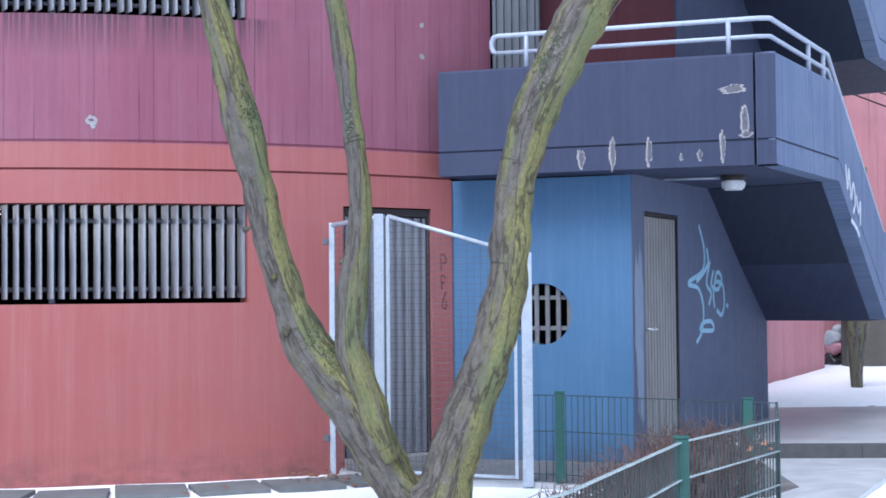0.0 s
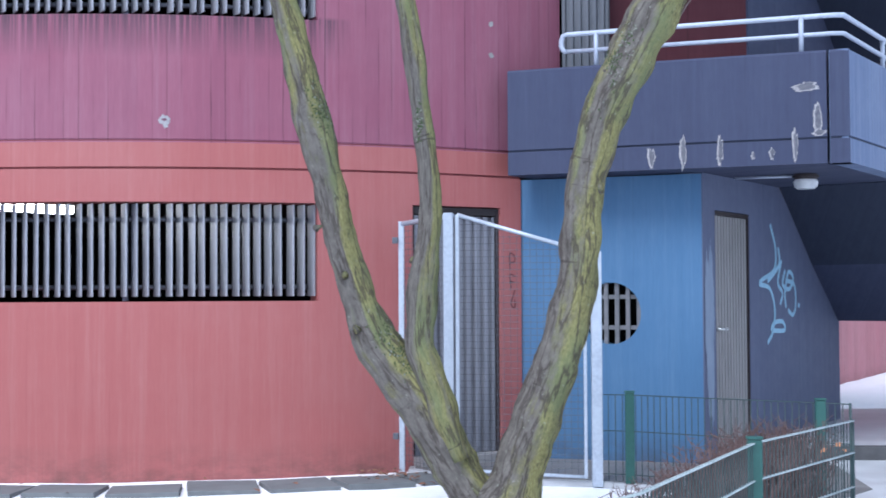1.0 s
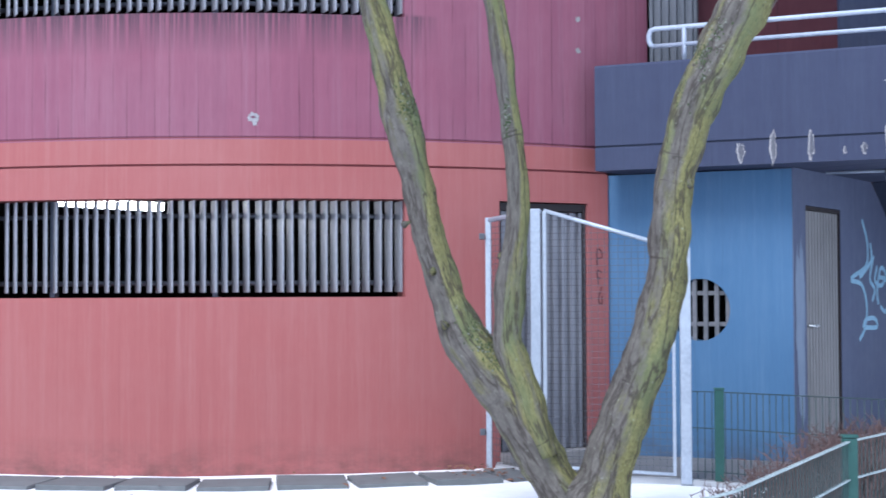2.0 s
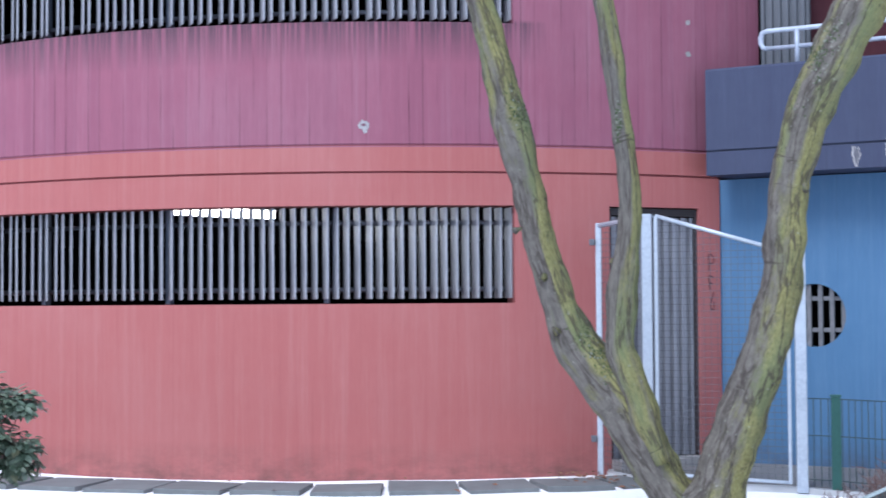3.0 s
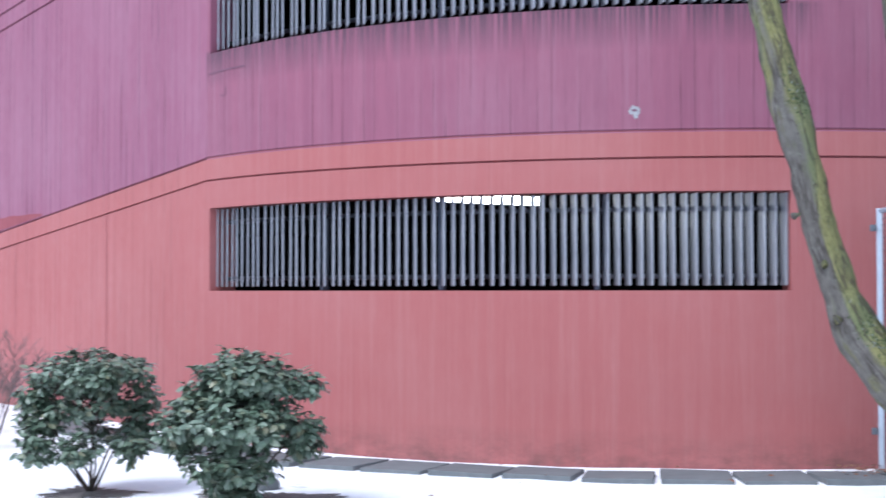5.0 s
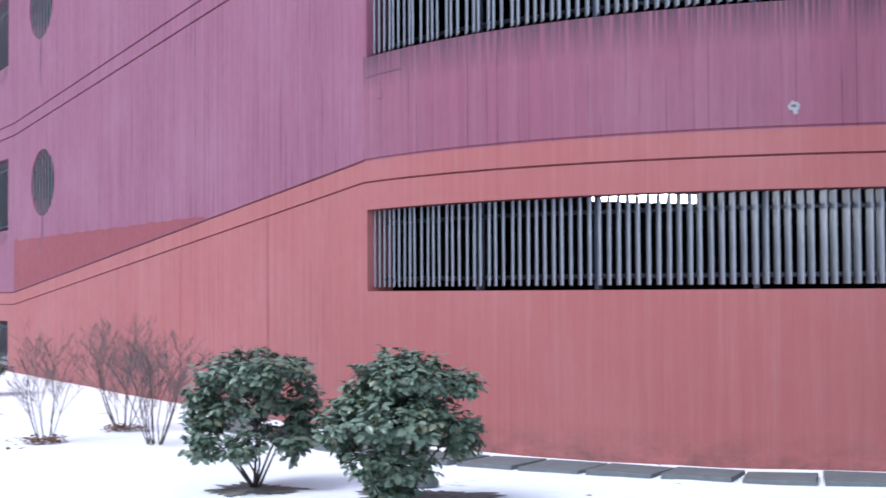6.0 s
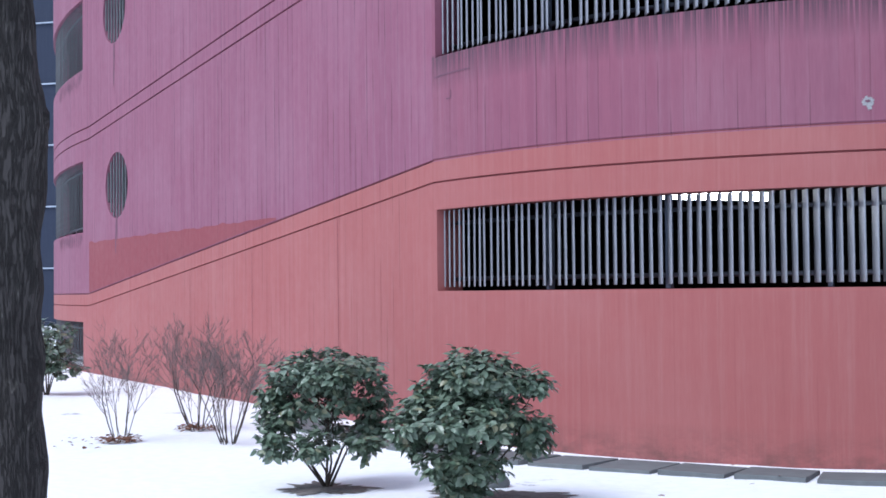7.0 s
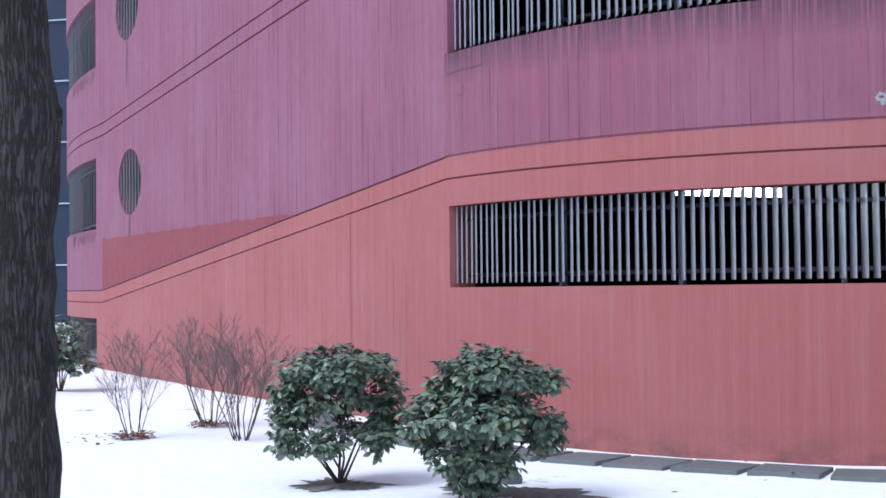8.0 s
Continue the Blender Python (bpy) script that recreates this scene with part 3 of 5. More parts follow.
# ---- slatted windows ----
def grille(name, path, s0, s1, z0, z1, pitch, width, posts=(), label="", deep=0.06, rails=(0.115, 0.13), turn=31, depth=0.14, mat=None):
    """Upright flat bars set edge-on, all turned the same way."""
    ob = thing(name, label, "window grille")
    bm = boxed((-width / 2, 0, z0 + 0.04), (width / 2, depth, z1 - 0.012))
    slat = bpy.data.meshes.new("slat")
    bm.to_mesh(slat)
    bm.free()
    slat.materials.append(mat or SLAT)
    rnd = random.Random(3)
    n = int((s1 - s0 - 0.05) / pitch)
    for k in range(n + 1):
        s = s0 + 0.05 + k * pitch
        p, o = path(s)
        bar = child("slat", slat, ob)
        bar.matrix_world = Matrix.Translation((*(p - o * deep), 0)) @ pose(0, rnd.uniform(-0.004, 0.004), 0, 0, rnd.uniform(-0.25, 0.25), turn + rnd.uniform(-0.6, 0.6))
    for z in (z0 + rails[0], z1 - rails[1]):
        bm = bmesh.new()
        line = []
        for s in steps(s0 + 0.01, s1 - 0.01, 0.15):
            p, o = path(s)
            line.append((*(p - o * (deep + 0.15)), z))
        tube(bm, line, 0.021, 6)
        part("rail", bm, RAILM, ob, "dull grey cross rail behind the slats")
    for s in posts:
        p, o = path(s)
        part("post", boxed((-0.02, -0.02, z0 + 0.005), (0.02, 0.05, z1 - 0.005)), POSTM, ob, "blue-grey steel post").matrix_world = upright(p - o * (deep + 0.13), o)
    return ob


pst = [RC * (radians(a) - A_L) for a in (6.82, -6.09, -18.1)]
grille("window_grille", tower, W_L, W_R, 1.40, 2.19, 0.0885, 0.011, pst, "long curved window closed by upright grey metal slats")
grille("window_grille", tower, W_L, W_R, 3.675, 4.62, 0.0885, 0.011, pst, "upper curved window closed by upright grey metal slats")
for z0, z1 in ((0.03, 0.90), (2.53, 3.83), (5.50, 6.80)):
    grille("window_grille", far_curve, 5, F_R, z0, z1, 0.14, 0.032, (), "far curved window with grey metal slats", 0.05, turn=-50, depth=0.012, mat=FARSLAT)


def porthole_bars(path, cs, cz, rs, rz, pitch, width, mat, label, cross=(), half=0.012):
    ob = thing("round_grille", label, "window grille")
    n = int(2 * rs / pitch)
    for k in range(n + 1):
        d = -rs + (2 * rs - n * pitch) / 2 + k * pitch
        h = rz * math.sqrt(max(0.02, 1 - (d / rs) ** 2)) + 0.02
        p, o = path(cs + d)
        part("slat", boxed((-width / 2, -half, cz - h), (width / 2, half, cz + h)), mat, ob).matrix_world = upright(p - o * 0.035, o)
    for z in cross:
        h = rs * math.sqrt(max(0.02, 1 - ((z - cz) / rz) ** 2))
        p, o = path(cs)
        part("cross_bar", boxed((-h, -0.01, z - width / 2), (h, 0.01, z + width / 2)), mat, ob).matrix_world = upright(p - o * 0.055, o)


porthole_bars(ramp_wall, 1.84, 3.235, 0.695, 0.56, 0.18, 0.034, FARSLAT, "oval grated opening high in the wall", (), 0.01)
porthole_bars(ramp_wall, 1.72, 6.23, 0.70, 0.57, 0.18, 0.034, FARSLAT, "oval grated opening high in the wall", (), 0.01)


# ---- inside of the garage: unlit depth put in as near-black colour, one lit tube ----
def interior():
    def slab(name, z0, z1, mat, label):
        outline = [tower(s)[0] - tower(s)[1] * 0.285 for s in steps(0, ARC, 0.5)]
        outline += [Vector((0.62, 13.45)), Vector((2.35, 17.6)), Vector((4, 23)), Vector((-14, 30)), Vector((-20, 26)), Vector((-17.6, 19.2))]
        n = len(outline)
        verts = [(p.x, p.y, z) for z in (z0, z1) for p in outline]
        faces = [tuple(reversed(range(n))), tuple(range(n, 2 * n))] + [(i, (i + 1) % n, (i + 1) % n + n, i + n) for i in range(n)]
        tagged(new(name, mesh_of(name, verts, faces, mat)), label, "slab", kind="structure")
    slab("floor", -0.2, 0.0, INTERIORSHADE, "concrete garage floor, coloured near-black for the unlit inside")
    slab("ceiling", 2.5, 2.8, INTERIORSHADE, "concrete garage ceiling, coloured near-black for the unlit inside")
    slab("ceiling_2", 5.2, 5.5, INTERIORSHADE, "concrete garage ceiling, coloured near-black for the unlit inside")
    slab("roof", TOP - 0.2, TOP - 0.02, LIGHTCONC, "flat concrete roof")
    tagged(new("wall_back", mesh_of("wall_back", *solid([(-24, 27), (4.4, 23.5), (4.4, 23.9), (-24, 27.4)], 0, TOP - 0.2), INTERIORSHADE)), "back wall of the garage, coloured near-black for the unlit inside", "wall", kind="structure")
    tagged(new("wall_end", mesh_of("wall_end", *solid([(0.75, 13.3), (2.6, 17.5), (4.6, 23.5), (4.4, 23.6), (2.4, 17.6), (0.6, 13.4)], 0, TOP), INTERIORSHADE)), "end wall of the garage, coloured near-black for the unlit inside", "wall", kind="structure")
    # Added backing that closes off the sky behind the ramp's openings.
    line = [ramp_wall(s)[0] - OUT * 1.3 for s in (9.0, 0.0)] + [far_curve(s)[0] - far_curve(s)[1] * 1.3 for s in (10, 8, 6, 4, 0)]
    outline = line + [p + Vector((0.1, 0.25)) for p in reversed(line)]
    tagged(new("wall_inner", mesh_of("wall_inner", *solid(outline, 0, TOP - 0.25), INTERIORSHADE)), "added near-black backing behind the ramp's openings", "wall", kind="structure")
    lampy = thing("strip_light", "lit fluorescent strip light under the garage ceiling", "light")
    m = pose(-4.695, 13.42, 2.31, 0, 0, 53.4)
    part("housing", boxed((-0.62, -0.07, 0.03), (0.62, 0.07, 0.14), m), LIGHTCONC, lampy)
    for k in range(9):
        part("diffuser_cell", boxed((-0.6 + 0.134 * k, -0.06, -0.045), (-0.475 + 0.134 * k, 0.06, 0.03), m), TUBE, lampy, "glowing cell")


interior()


# ---- service door in the tower ----
def corrugated(width, height, pitch, depth, m, mat, name, parent, label=""):
    verts, faces = [], []
    xs = []
    k, x = 0, 0.0
    while x < width - 1e-6:
        xs += [(x, 0.0), (min(x + pitch * 0.42, width), 0.0), (min(x + pitch * 0.5, width), depth), (min(x + pitch * 0.92, width), depth)]
        x += pitch
    xs.append((width, 0.0))
    for z in (0, height):
        verts += [(x, y, z) for x, y in xs]
    n = len(xs)
    faces = [(i, i + 1, i + 1 + n, i + n) for i in range(n - 1)]
    verts += [(0, 0.06, 0), (width, 0.06, 0), (width, 0.06, height), (0, 0.06, height)]
    faces += [(2 * n + 1, 2 * n, 2 * n + 3, 2 * n + 2), (n, 2 * n - 1, 2 * n + 2, 2 * n + 3)]
    ob = child(name, mesh_of(name, verts, faces, mat), parent, label)
    ob.matrix_world = m
    return ob


def tower_door():
    door = thing("door_1", "grey corrugated steel service door in the orange wall", "door", kind="structure")
    pl, ol = tower(D_L)
    pr, orr = tower(D_R)
    along = (pr - pl).normalized()
    o = Vector((along.y, -along.x))
    m = upright(pl - o * 0.045, o, 0.11)
    w = (pr - pl).length
    corrugated(w - 0.068, 2.0, 0.085, 0.03, m @ pose(0.034, 0, 0), CORRU, "leaf", door, "vertically corrugated grey sheet")
    for x0, x1 in ((0.004, 0.03), (w - 0.03, w - 0.004)):
        part("jamb", boxed((x0, -0.02, 0), (x1, 0.09, 2.07), m), FRAME, door, "dark steel jamb")
    part("head", boxed((0.034, -0.02, 2.01), (w - 0.034, 0.09, 2.07), m), FRAME, door, "dark steel head")
    part("threshold", boxed((0, -0.2, -0.12), (w, 0.2, -0.005), m), LIGHTCONC, door, "concrete threshold")


tower_door()

# ---- the blue stair block ----
FD, SD = Vector((0.947, -0.321)), Vector((0.486, 0.874))
FO, SO = Vector((-0.321, -0.947)), Vector((0.874, -0.486))
P0, P1 = Vector((0.08, 12.48)), Vector((1.58, 11.97))   # the light blue wall
Q0 = Vector((-0.03, 12.1))                              # the parapet's left end
Q1 = Q0 + FD * 2.80


def blue_front(s):
    return P0 + FD * s, FO


def blue_side(s):
    return P1 + SD * s, SO


def parapet_front(s):
    return Q0 + FD * s, FO


def parapet_side(s):
    return Q1 + SD * s, SO


BW = (P1 - P0).length
block = thing("wall_stair", "painted concrete stair block, light blue front and slate blue side", "wall", kind="structure")
curtain("front_wall", blue_front, [0, 0.47, 1.12, BW], [(level(-0.3), 0), (level(0.95), 0), (level(1.61), 0), (level(2.44), 0)], BLUE,
        rounds=[(0.47, 1.12, 1, 0.795, 1.28, 0.262, 0.262)], thick=0.2, parent=block, label="light blue painted concrete with a round opening")
curtain("side_wall", blue_side, [0, 0.28, 1.12, 1.95, 2.95, 3.85],
        [(level(-0.3), 0), (level(0.06), 0), (lambda s: 1.13 if s > 3.8 else min(2.15, 2.44 - (s - 1.95) * 0.73 + 0.0) if s > 1.95 else 2.15, 0),
         (lambda s: 2.45 if s <= 1.96 else 2.52 - (s - 1.95) * 0.73 if s < 3 else 1.21, 0)], WALLNAVY,
        holes=[(0.28, 1.12, 1, 2)], thick=0.2, parent=block, label="slate blue painted concrete with a doorway")
porthole_bars(blue_front, 0.795, 1.28, 0.262, 0.262, 0.095, 0.036, DIMSLAT, "round opening with crossed metal bars", (1.16, 1.42))
# Near-black sheet added behind the round opening, for the darkness inside.
tagged(new("wall_stair_inner", mesh_of("wall_stair_inner", *solid([(0.35, 13.2), (2.2, 13.9), (2.15, 14.0), (0.3, 13.3)], 0, 2.44), INTERIORSHADE)), "near-black backing for the unlit inside of the stair block", "wall", kind="structure")


def side_door():
    door = thing("door_2", "narrow weathered grey corrugated door with a chrome handle", "door", kind="structure")
    m = upright(*blue_side(0.28), 0.07) @ pose(0, 0.035, 0)
    corrugated(0.84 - 0.024, 2.04, 0.07, 0.018, m @ pose(0.012, -0.01, 0), DOORM, "leaf", door, "fluted grey weathered leaf")
    for x0, x1 in ((0.002, 0.011), (0.829, 0.838)):
        part("jamb", boxed((x0, -0.03, 0), (x1, 0.08, 2.075), m), FRAME, door)
    part("head", boxed((0.012, -0.03, 2.045), (0.828, 0.08, 2.075), m), FRAME, door)
    handle = part("handle", tube(bmesh.new(), [m @ Vector(p) for p in ((0.09, 0.02, 1.07), (0.09, -0.05, 1.07), (0.11, -0.06, 1.07), (0.22, -0.06, 1.07))], 0.013, 8), CHROME, door, "chrome lever handle")
    part("backplate", boxed((0.07, 0.0, 0.97), (0.11, 0.019, 1.13), m), FRAME, handle)


side_door()

# the landing with its parapet, and the flight that goes down behind the wall
landing = thing("stair_landing", "slate blue concrete landing with a thick parapet and a stair flight", "staircase")
PT = 3.34
curtain("front_parapet", parapet_front, [0, 2.625], [(level(2.45), 0), *groove(level(2.65), 0.012, 0.006), (level(PT - 0.02), 0), (level(PT), 0.02)], NAVY, groove_shade=BLUEGROOVESHADE, thick=0.16, parent=landing)
curtain("corner_parapet", parapet_front, [2.65, 2.80], [(level(2.45), 0), *groove(level(2.65), 0.012, 0.006), (level(PT - 0.02), 0), (level(PT), 0.02)], NAVY, groove_shade=BLUEGROOVESHADE, thick=0.16, parent=landing)


def down(z, f=1.0):
    return lambda s: z if s < 1.98 else z - min(s - 1.98, 1.84) * 0.70 * f


curtain("side_parapet", parapet_side, [0, 0.7, 1.4, 1.98, 2.5, 3.0, 3.8, 5.2],
        [(lambda s: 2.45 if s < 1.98 else max(1.14, 2.45 - (s - 1.98) * 0.70), 0), *groove(down(2.65), 0.012, 0.006), (lambda s: down(PT)(s) - 0.02, 0), (lambda s: down(PT)(s), 0.02)], PALEBLUE, groove_shade=BLUEGROOVESHADE, thick=0.16, parent=landing,
        label="weathered pale blue parapet running down the stairs", u0=5)


def stairs():
    a, b = Q0 - FO * 0.16, Q1 - FO * 0.16 - SO * 0.16
    c = Q1 + SD * 1.98 - SO * 0.16
    d = P1 + SD * 1.98
    e = Q0 + Vector((0.5, 0.75))
    verts, faces = solid([a, b, c, d, P1 + SD * 1.2 + Vector((-1.5, 0.6)), e], 2.452, 2.75)
    child("landing_slab", mesh_of("landing_slab", verts, faces, NAVY, [(v[0] + v[1], v[2]) for v in verts]), landing)
    # sloping underside, then the steps on it
    pts = [(1.98, 2.44), (2.95, 1.73), (3.82, 1.16), (5.2, 1.16)]
    verts, faces = [], []
    for k, (s, z) in enumerate(pts):
        l, r = P1 + SD * s + SO * 0.002, Q1 + SD * s - SO * 0.162
        verts += [(*l, z), (*r, z), (*l, z + 0.28), (*r, z + 0.28)]
        if k:
            i = 4 * k
            faces += [(i - 4, i - 3, i + 1, i), (i - 2, i + 2, i + 3, i - 1), (i - 4, i, i + 2, i - 2), (i - 3, i - 1, i + 3, i + 1)]
    faces += [(0, 2, 3, 1), (12, 13, 15, 14)]
    # Upper slope gets a darker colour than the lower, for its deeper shade.
    child("flight", mesh_of("flight", verts, faces, [SOFFIT, NAVY], [(v[0] * 2, v[1]) for v in verts], extra=[0] * 4 + [1] * 4 + [0] * 6), landing, "blue sloping underside, its upper stretch coloured darker for shade")
    for k in range(7):
        s, z = 1.98 + 0.27 * k, 2.99 - 0.196 * k
        l, r = P1 + SD * s + SO * 0.01, Q1 + SD * s - SO * 0.165
        verts, faces = solid([l, r, r + SD * 0.29, l + SD * 0.29], z - 0.36, z - 0.17)
        child("step", mesh_of("step", verts, faces, LIGHTCONC), landing)


stairs()


def handrail():
    rail = thing("railing", "pale blue-grey tubular steel railing on the landing parapet", "railing")
    top, low = 3.62, 3.475
    inset = FO * -0.06
    a = Q0 + FD * 0.46 + inset
    b = Q1 + inset - SO * 0.06 - FD * 0.05
    b2 = Q1 + inset * 1.5 - SO * 0.05
    c = Q1 + SD * 1.86 - SO * 0.06
    d = Q1 + SD * 5.0 - SO * 0.06
    def line(z):
        return [(*(b * 0.99 + a * 0.01), z), (*b2, z + 0.0), (*(b2 + SD * 0.06), z), (*c, z - 0.03), (*(c + SD * 0.05), z - 0.06), (*d, z - 2.25)]
    bm = bmesh.new()
    tube(bm, [(*(a + FD * 0.05), low), (*(a + FD * 0.015), low + 0.012), (*a, low + 0.05), (*a, top - 0.05), (*(a + FD * 0.015), top - 0.012), (*(a + FD * 0.05), top)] + line(top), 0.021, 10)
    part("top_tube", bm, HANDRAIL, rail)
    part("lower_tube", tube(bmesh.new(), [(*(a + FD * 0.05), low)] + line(low), 0.019, 10), HANDRAIL, rail)
    for s in (0.76, 2.43):
        p = Q0 + FD * s + inset
        part("post", tube(bmesh.new(), [(*p, PT - 0.03), (*p, top)], 0.02, 10), HANDRAIL, rail)
    for s in (1.22, 1.72):
        p = Q1 + SD * s - SO * 0.06
        part("post", tube(bmesh.new(), [(*p, PT - 0.03), (*p, top - 0.02)], 0.02, 10), HANDRAIL, rail)


handrail()


def soffit_lamp():
    p = Vector((2.49, 12.25))
    lampy = thing("bulkhead_lamp", "round milky bulkhead lamp, unlit, under the landing", "lamp")
    for name, r0, r1, z0, z1, mat in (("base", 0.112, 0.112, 2.405, 2.452, FRAME), ("cover", 0.108, 0.092, 2.325, 2.404, WHITEPLASTIC)):
        bm = bmesh.new()
        bmesh.ops.create_cone(bm, cap_ends=True, segments=28, radius1=r1, radius2=r0, depth=z1 - z0, matrix=Matrix.Translation((*p, (z0 + z1) / 2)))
        bmesh.ops.bevel(bm, geom=[e for e in bm.edges if len(e.link_faces) == 2 and e.calc_face_angle(0) > 0.8], offset=0.015, segments=2, affect="EDGES")
        part(name, bm, mat, lampy)
    part("conduit", tube(bmesh.new(), [(1.92, 12.42, 2.435), (2.5, 12.27, 2.435)], 0.012, 8), HANDRAIL, lampy, "pale cable conduit")


soffit_lamp()


# ---- what stands on the landing, and the upper flight ----
def upper_storey():
    m = upright(*tower(ARC - 0.02), 2.75)
    col = thing("wall_cladding", "grey corrugated sheet beside the purple wall", "cladding", kind="structure")
    corrugated(0.42, 4.0, 0.07, 0.025, pose(0.46, 12.75, 2.76, 0, 0, -14), SHEET, "sheet", col)
    back = [(0.86, 12.9), (2.13, 13.0), (2.13, 13.2), (0.86, 13.1)]
    dr = thing("wall_upper", "dark red painted wall behind the landing", "wall", kind="structure")
    v, f = solid(back, 2.75, TOP)
    child("red_wall", mesh_of("red_wall", v, f, DARKRED, [(p[0], p[2]) for p in v]), dr)
    v, f = solid([P1 + SD * 1.17, P1 + SD * 4.5, P1 + SD * 4.5 - SO * 0.2, P1 + SD * 1.17 - SO * 0.2], 2.75, TOP)
    child("blue_wall", mesh_of("blue_wall", v, f, NAVY, [(p[0], p[2]) for p in v]), dr)
    part("door_edge", boxed((1.2, 12.86, 2.76), (1.23, 12.9, 4.9)), HANDRAIL, dr)
    part("switch_box", boxed((1.17, 12.83, 3.44), (1.24, 12.9, 3.56), bevel=0.006), LIGHTCONC, dr, "small grey switch box")
    # the next flight overhead: dark underside and a pale parapet
    fl = thing("upper_flight", "dark underside of the next stair flight with a pale blue parapet", "staircase")
    verts, faces = [], []
    pts = [(1.98, 5.35), (3.2, 4.48), (4.05, 3.88), (6.6, 3.88)]
    for k, (s, z) in enumerate(pts):
        l, r = P1 + SD * s + SO * 0.002, Q1 + SD * s - SO * 0.22
        verts += [(*l, z), (*r, z), (*l, z + 0.28), (*r, z + 0.28)]
        if k:
            i = 4 * k
            faces += [(i - 4, i - 3, i + 1, i), (i - 2, i + 2, i + 3, i - 1), (i - 4, i, i + 2, i - 2), (i - 3, i - 1, i + 3, i + 1)]
    faces += [(0, 2, 3, 1), (12, 13, 15, 14)]
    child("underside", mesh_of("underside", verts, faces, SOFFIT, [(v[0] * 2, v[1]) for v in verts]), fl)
    fall = lambda z: (lambda s: z if s < 1.98 else max(z - 1.47, z - (s - 1.98) * 0.709))
    curtain("parapet", lambda s: (Q1 + SD * s - SO * 0.06, SO), [0, 1.98, 3.2, 4.05, 6.6], [(fall(5.35), 0), *groove(fall(5.55), 0.012, 0.006), (fall(6.24), 0)], PALEBLUE, groove_shade=BLUEGROOVESHADE, thick=0.15, parent=fl, u0=9)
    # Unseen upper landing and parapet, added overhead to shade the landing below.
    curtain("front_parapet", parapet_front, [0, 2.74], [(level(5.35), 0), (level(6.24), 0)], NAVY, thick=0.16, parent=fl)
    verts, faces = solid([Q0 - FO * 0.16, Q1 - FO * 0.16 - SO * 0.22, Q1 + SD * 1.98 - SO * 0.22, P1 + SD * 1.98 + SO * 0.002, P1 + SD * 1.2 + Vector((-1.5, 0.6)), Q0 + Vector((0.5, 0.75))], 5.352, 5.65)
    child("landing_slab", mesh_of("landing_slab", verts, faces, NAVY, [(v[0] + v[1], v[2]) for v in verts]), fl)


upper_storey()


# ---- yard behind the stairs ----
def yard():
    v, f = solid([(3.9, 19.1), (6.75, 25.5), (6.55, 25.6), (3.7, 19.2)], 0.0, 2.6)
    tagged(new("wall_yard", mesh_of("wall_yard", v, f, PINKISH, [(p[1], p[2]) for p in v])), "pink board-marked yard wall with a dirty foot", "wall", kind="structure")
    v, f = solid([(6.0, 27.5), (16, 26.0), (16, 26.4), (6.0, 27.9)], 0.0, 9.0)
    tagged(new("wall_neighbour", mesh_of("wall_neighbour", v, f, PINKISH, [(p[0], p[2]) for p in v])), "pale pink concrete wall across the yard", "wall", kind="structure")
    v, f = solid([(7.3, 26.0), (12, 25.4), (12, 25.8), (7.3, 26.4)], 0.0, 2.4)
    tagged(new("wall_low", mesh_of("wall_low", v, f, speckled("dark_olive_wall", (0.08, 0.075, 0.068), (0.12, 0.11, 0.10), 4, 0.9))), "dark grey low wall across the yard", "wall", kind="structure")
    for k, (a, b) in enumerate((((7.55, 26.9, 5.3), (9.3, 26.9, 4.62)), ((7.95, 26.85, 5.35), (9.6, 26.85, 4.75)))):
        tagged(part("cable", tube(bmesh.new(), [a, b], 0.016, 6), FRAME), "thin dark cable along the pink wall", "cable")
    for mat, x, y, z, r, label in ((BAGBLACK, 7.29, 26.78, 0.24, 0.19, "black rubbish bag on the snow"), (BAGPINK, 7.31, 26.74, 0.44, 0.18, "pink rubbish bag on the heap"), (BAGGREY, 7.29, 26.80, 0.62, 0.18, "grey rubbish bag on the heap"), (BAGGREY, 7.38, 26.78, 0.78, 0.12, "pale knotted rubbish bag on top of the heap")):
        bm = bmesh.new()
        bmesh.ops.create_icosphere(bm, subdivisions=3, radius=r)
        for w in bm.verts:
            w.co *= 1 + 0.6 * noise.noise(w.co * 6 + Vector((x, z * 7, 0))) + 0.3 * abs(noise.noise(w.co * 15 + Vector((z, x, 0))))
            w.co.z *= 0.85
            w.co += Vector((x, y, z))
        for fc in bm.faces:
            fc.smooth = True
        tagged(part("rubbish_bag", bm, mat), label, "rubbish bag", "rubbish heap")


yard()


# ---- galvanised mesh cage before the service door ----
def mesh_panel(name, a, b, za, zb, z0, parent, gap=0.05):
    """A wire mesh panel between two plan points, with sloping top from za to zb."""
    a, b = Vector(a), Vector(b)
    n = int((b - a).length / gap)
    bm = bmesh.new()
    for k in range(1, n):
        t = k / n
        p = a.lerp(b, t)
        tube(bm, [(*p, z0), (*p, za + (zb - za) * t)], 0.0022, 4, cap=False)
    z = z0 + gap
    while z < max(za, zb):
        e = b if z < min(za, zb) else a.lerp(b, max(0.02, (za - z) / (za - zb) if za != zb else 1))
        tube(bm, [(*a, z), (*e, z)], 0.0022, 4, cap=False)
        z += gap
    return tagged(part(name, bm, WIRE, parent, "square wire mesh"), kind="stuff")


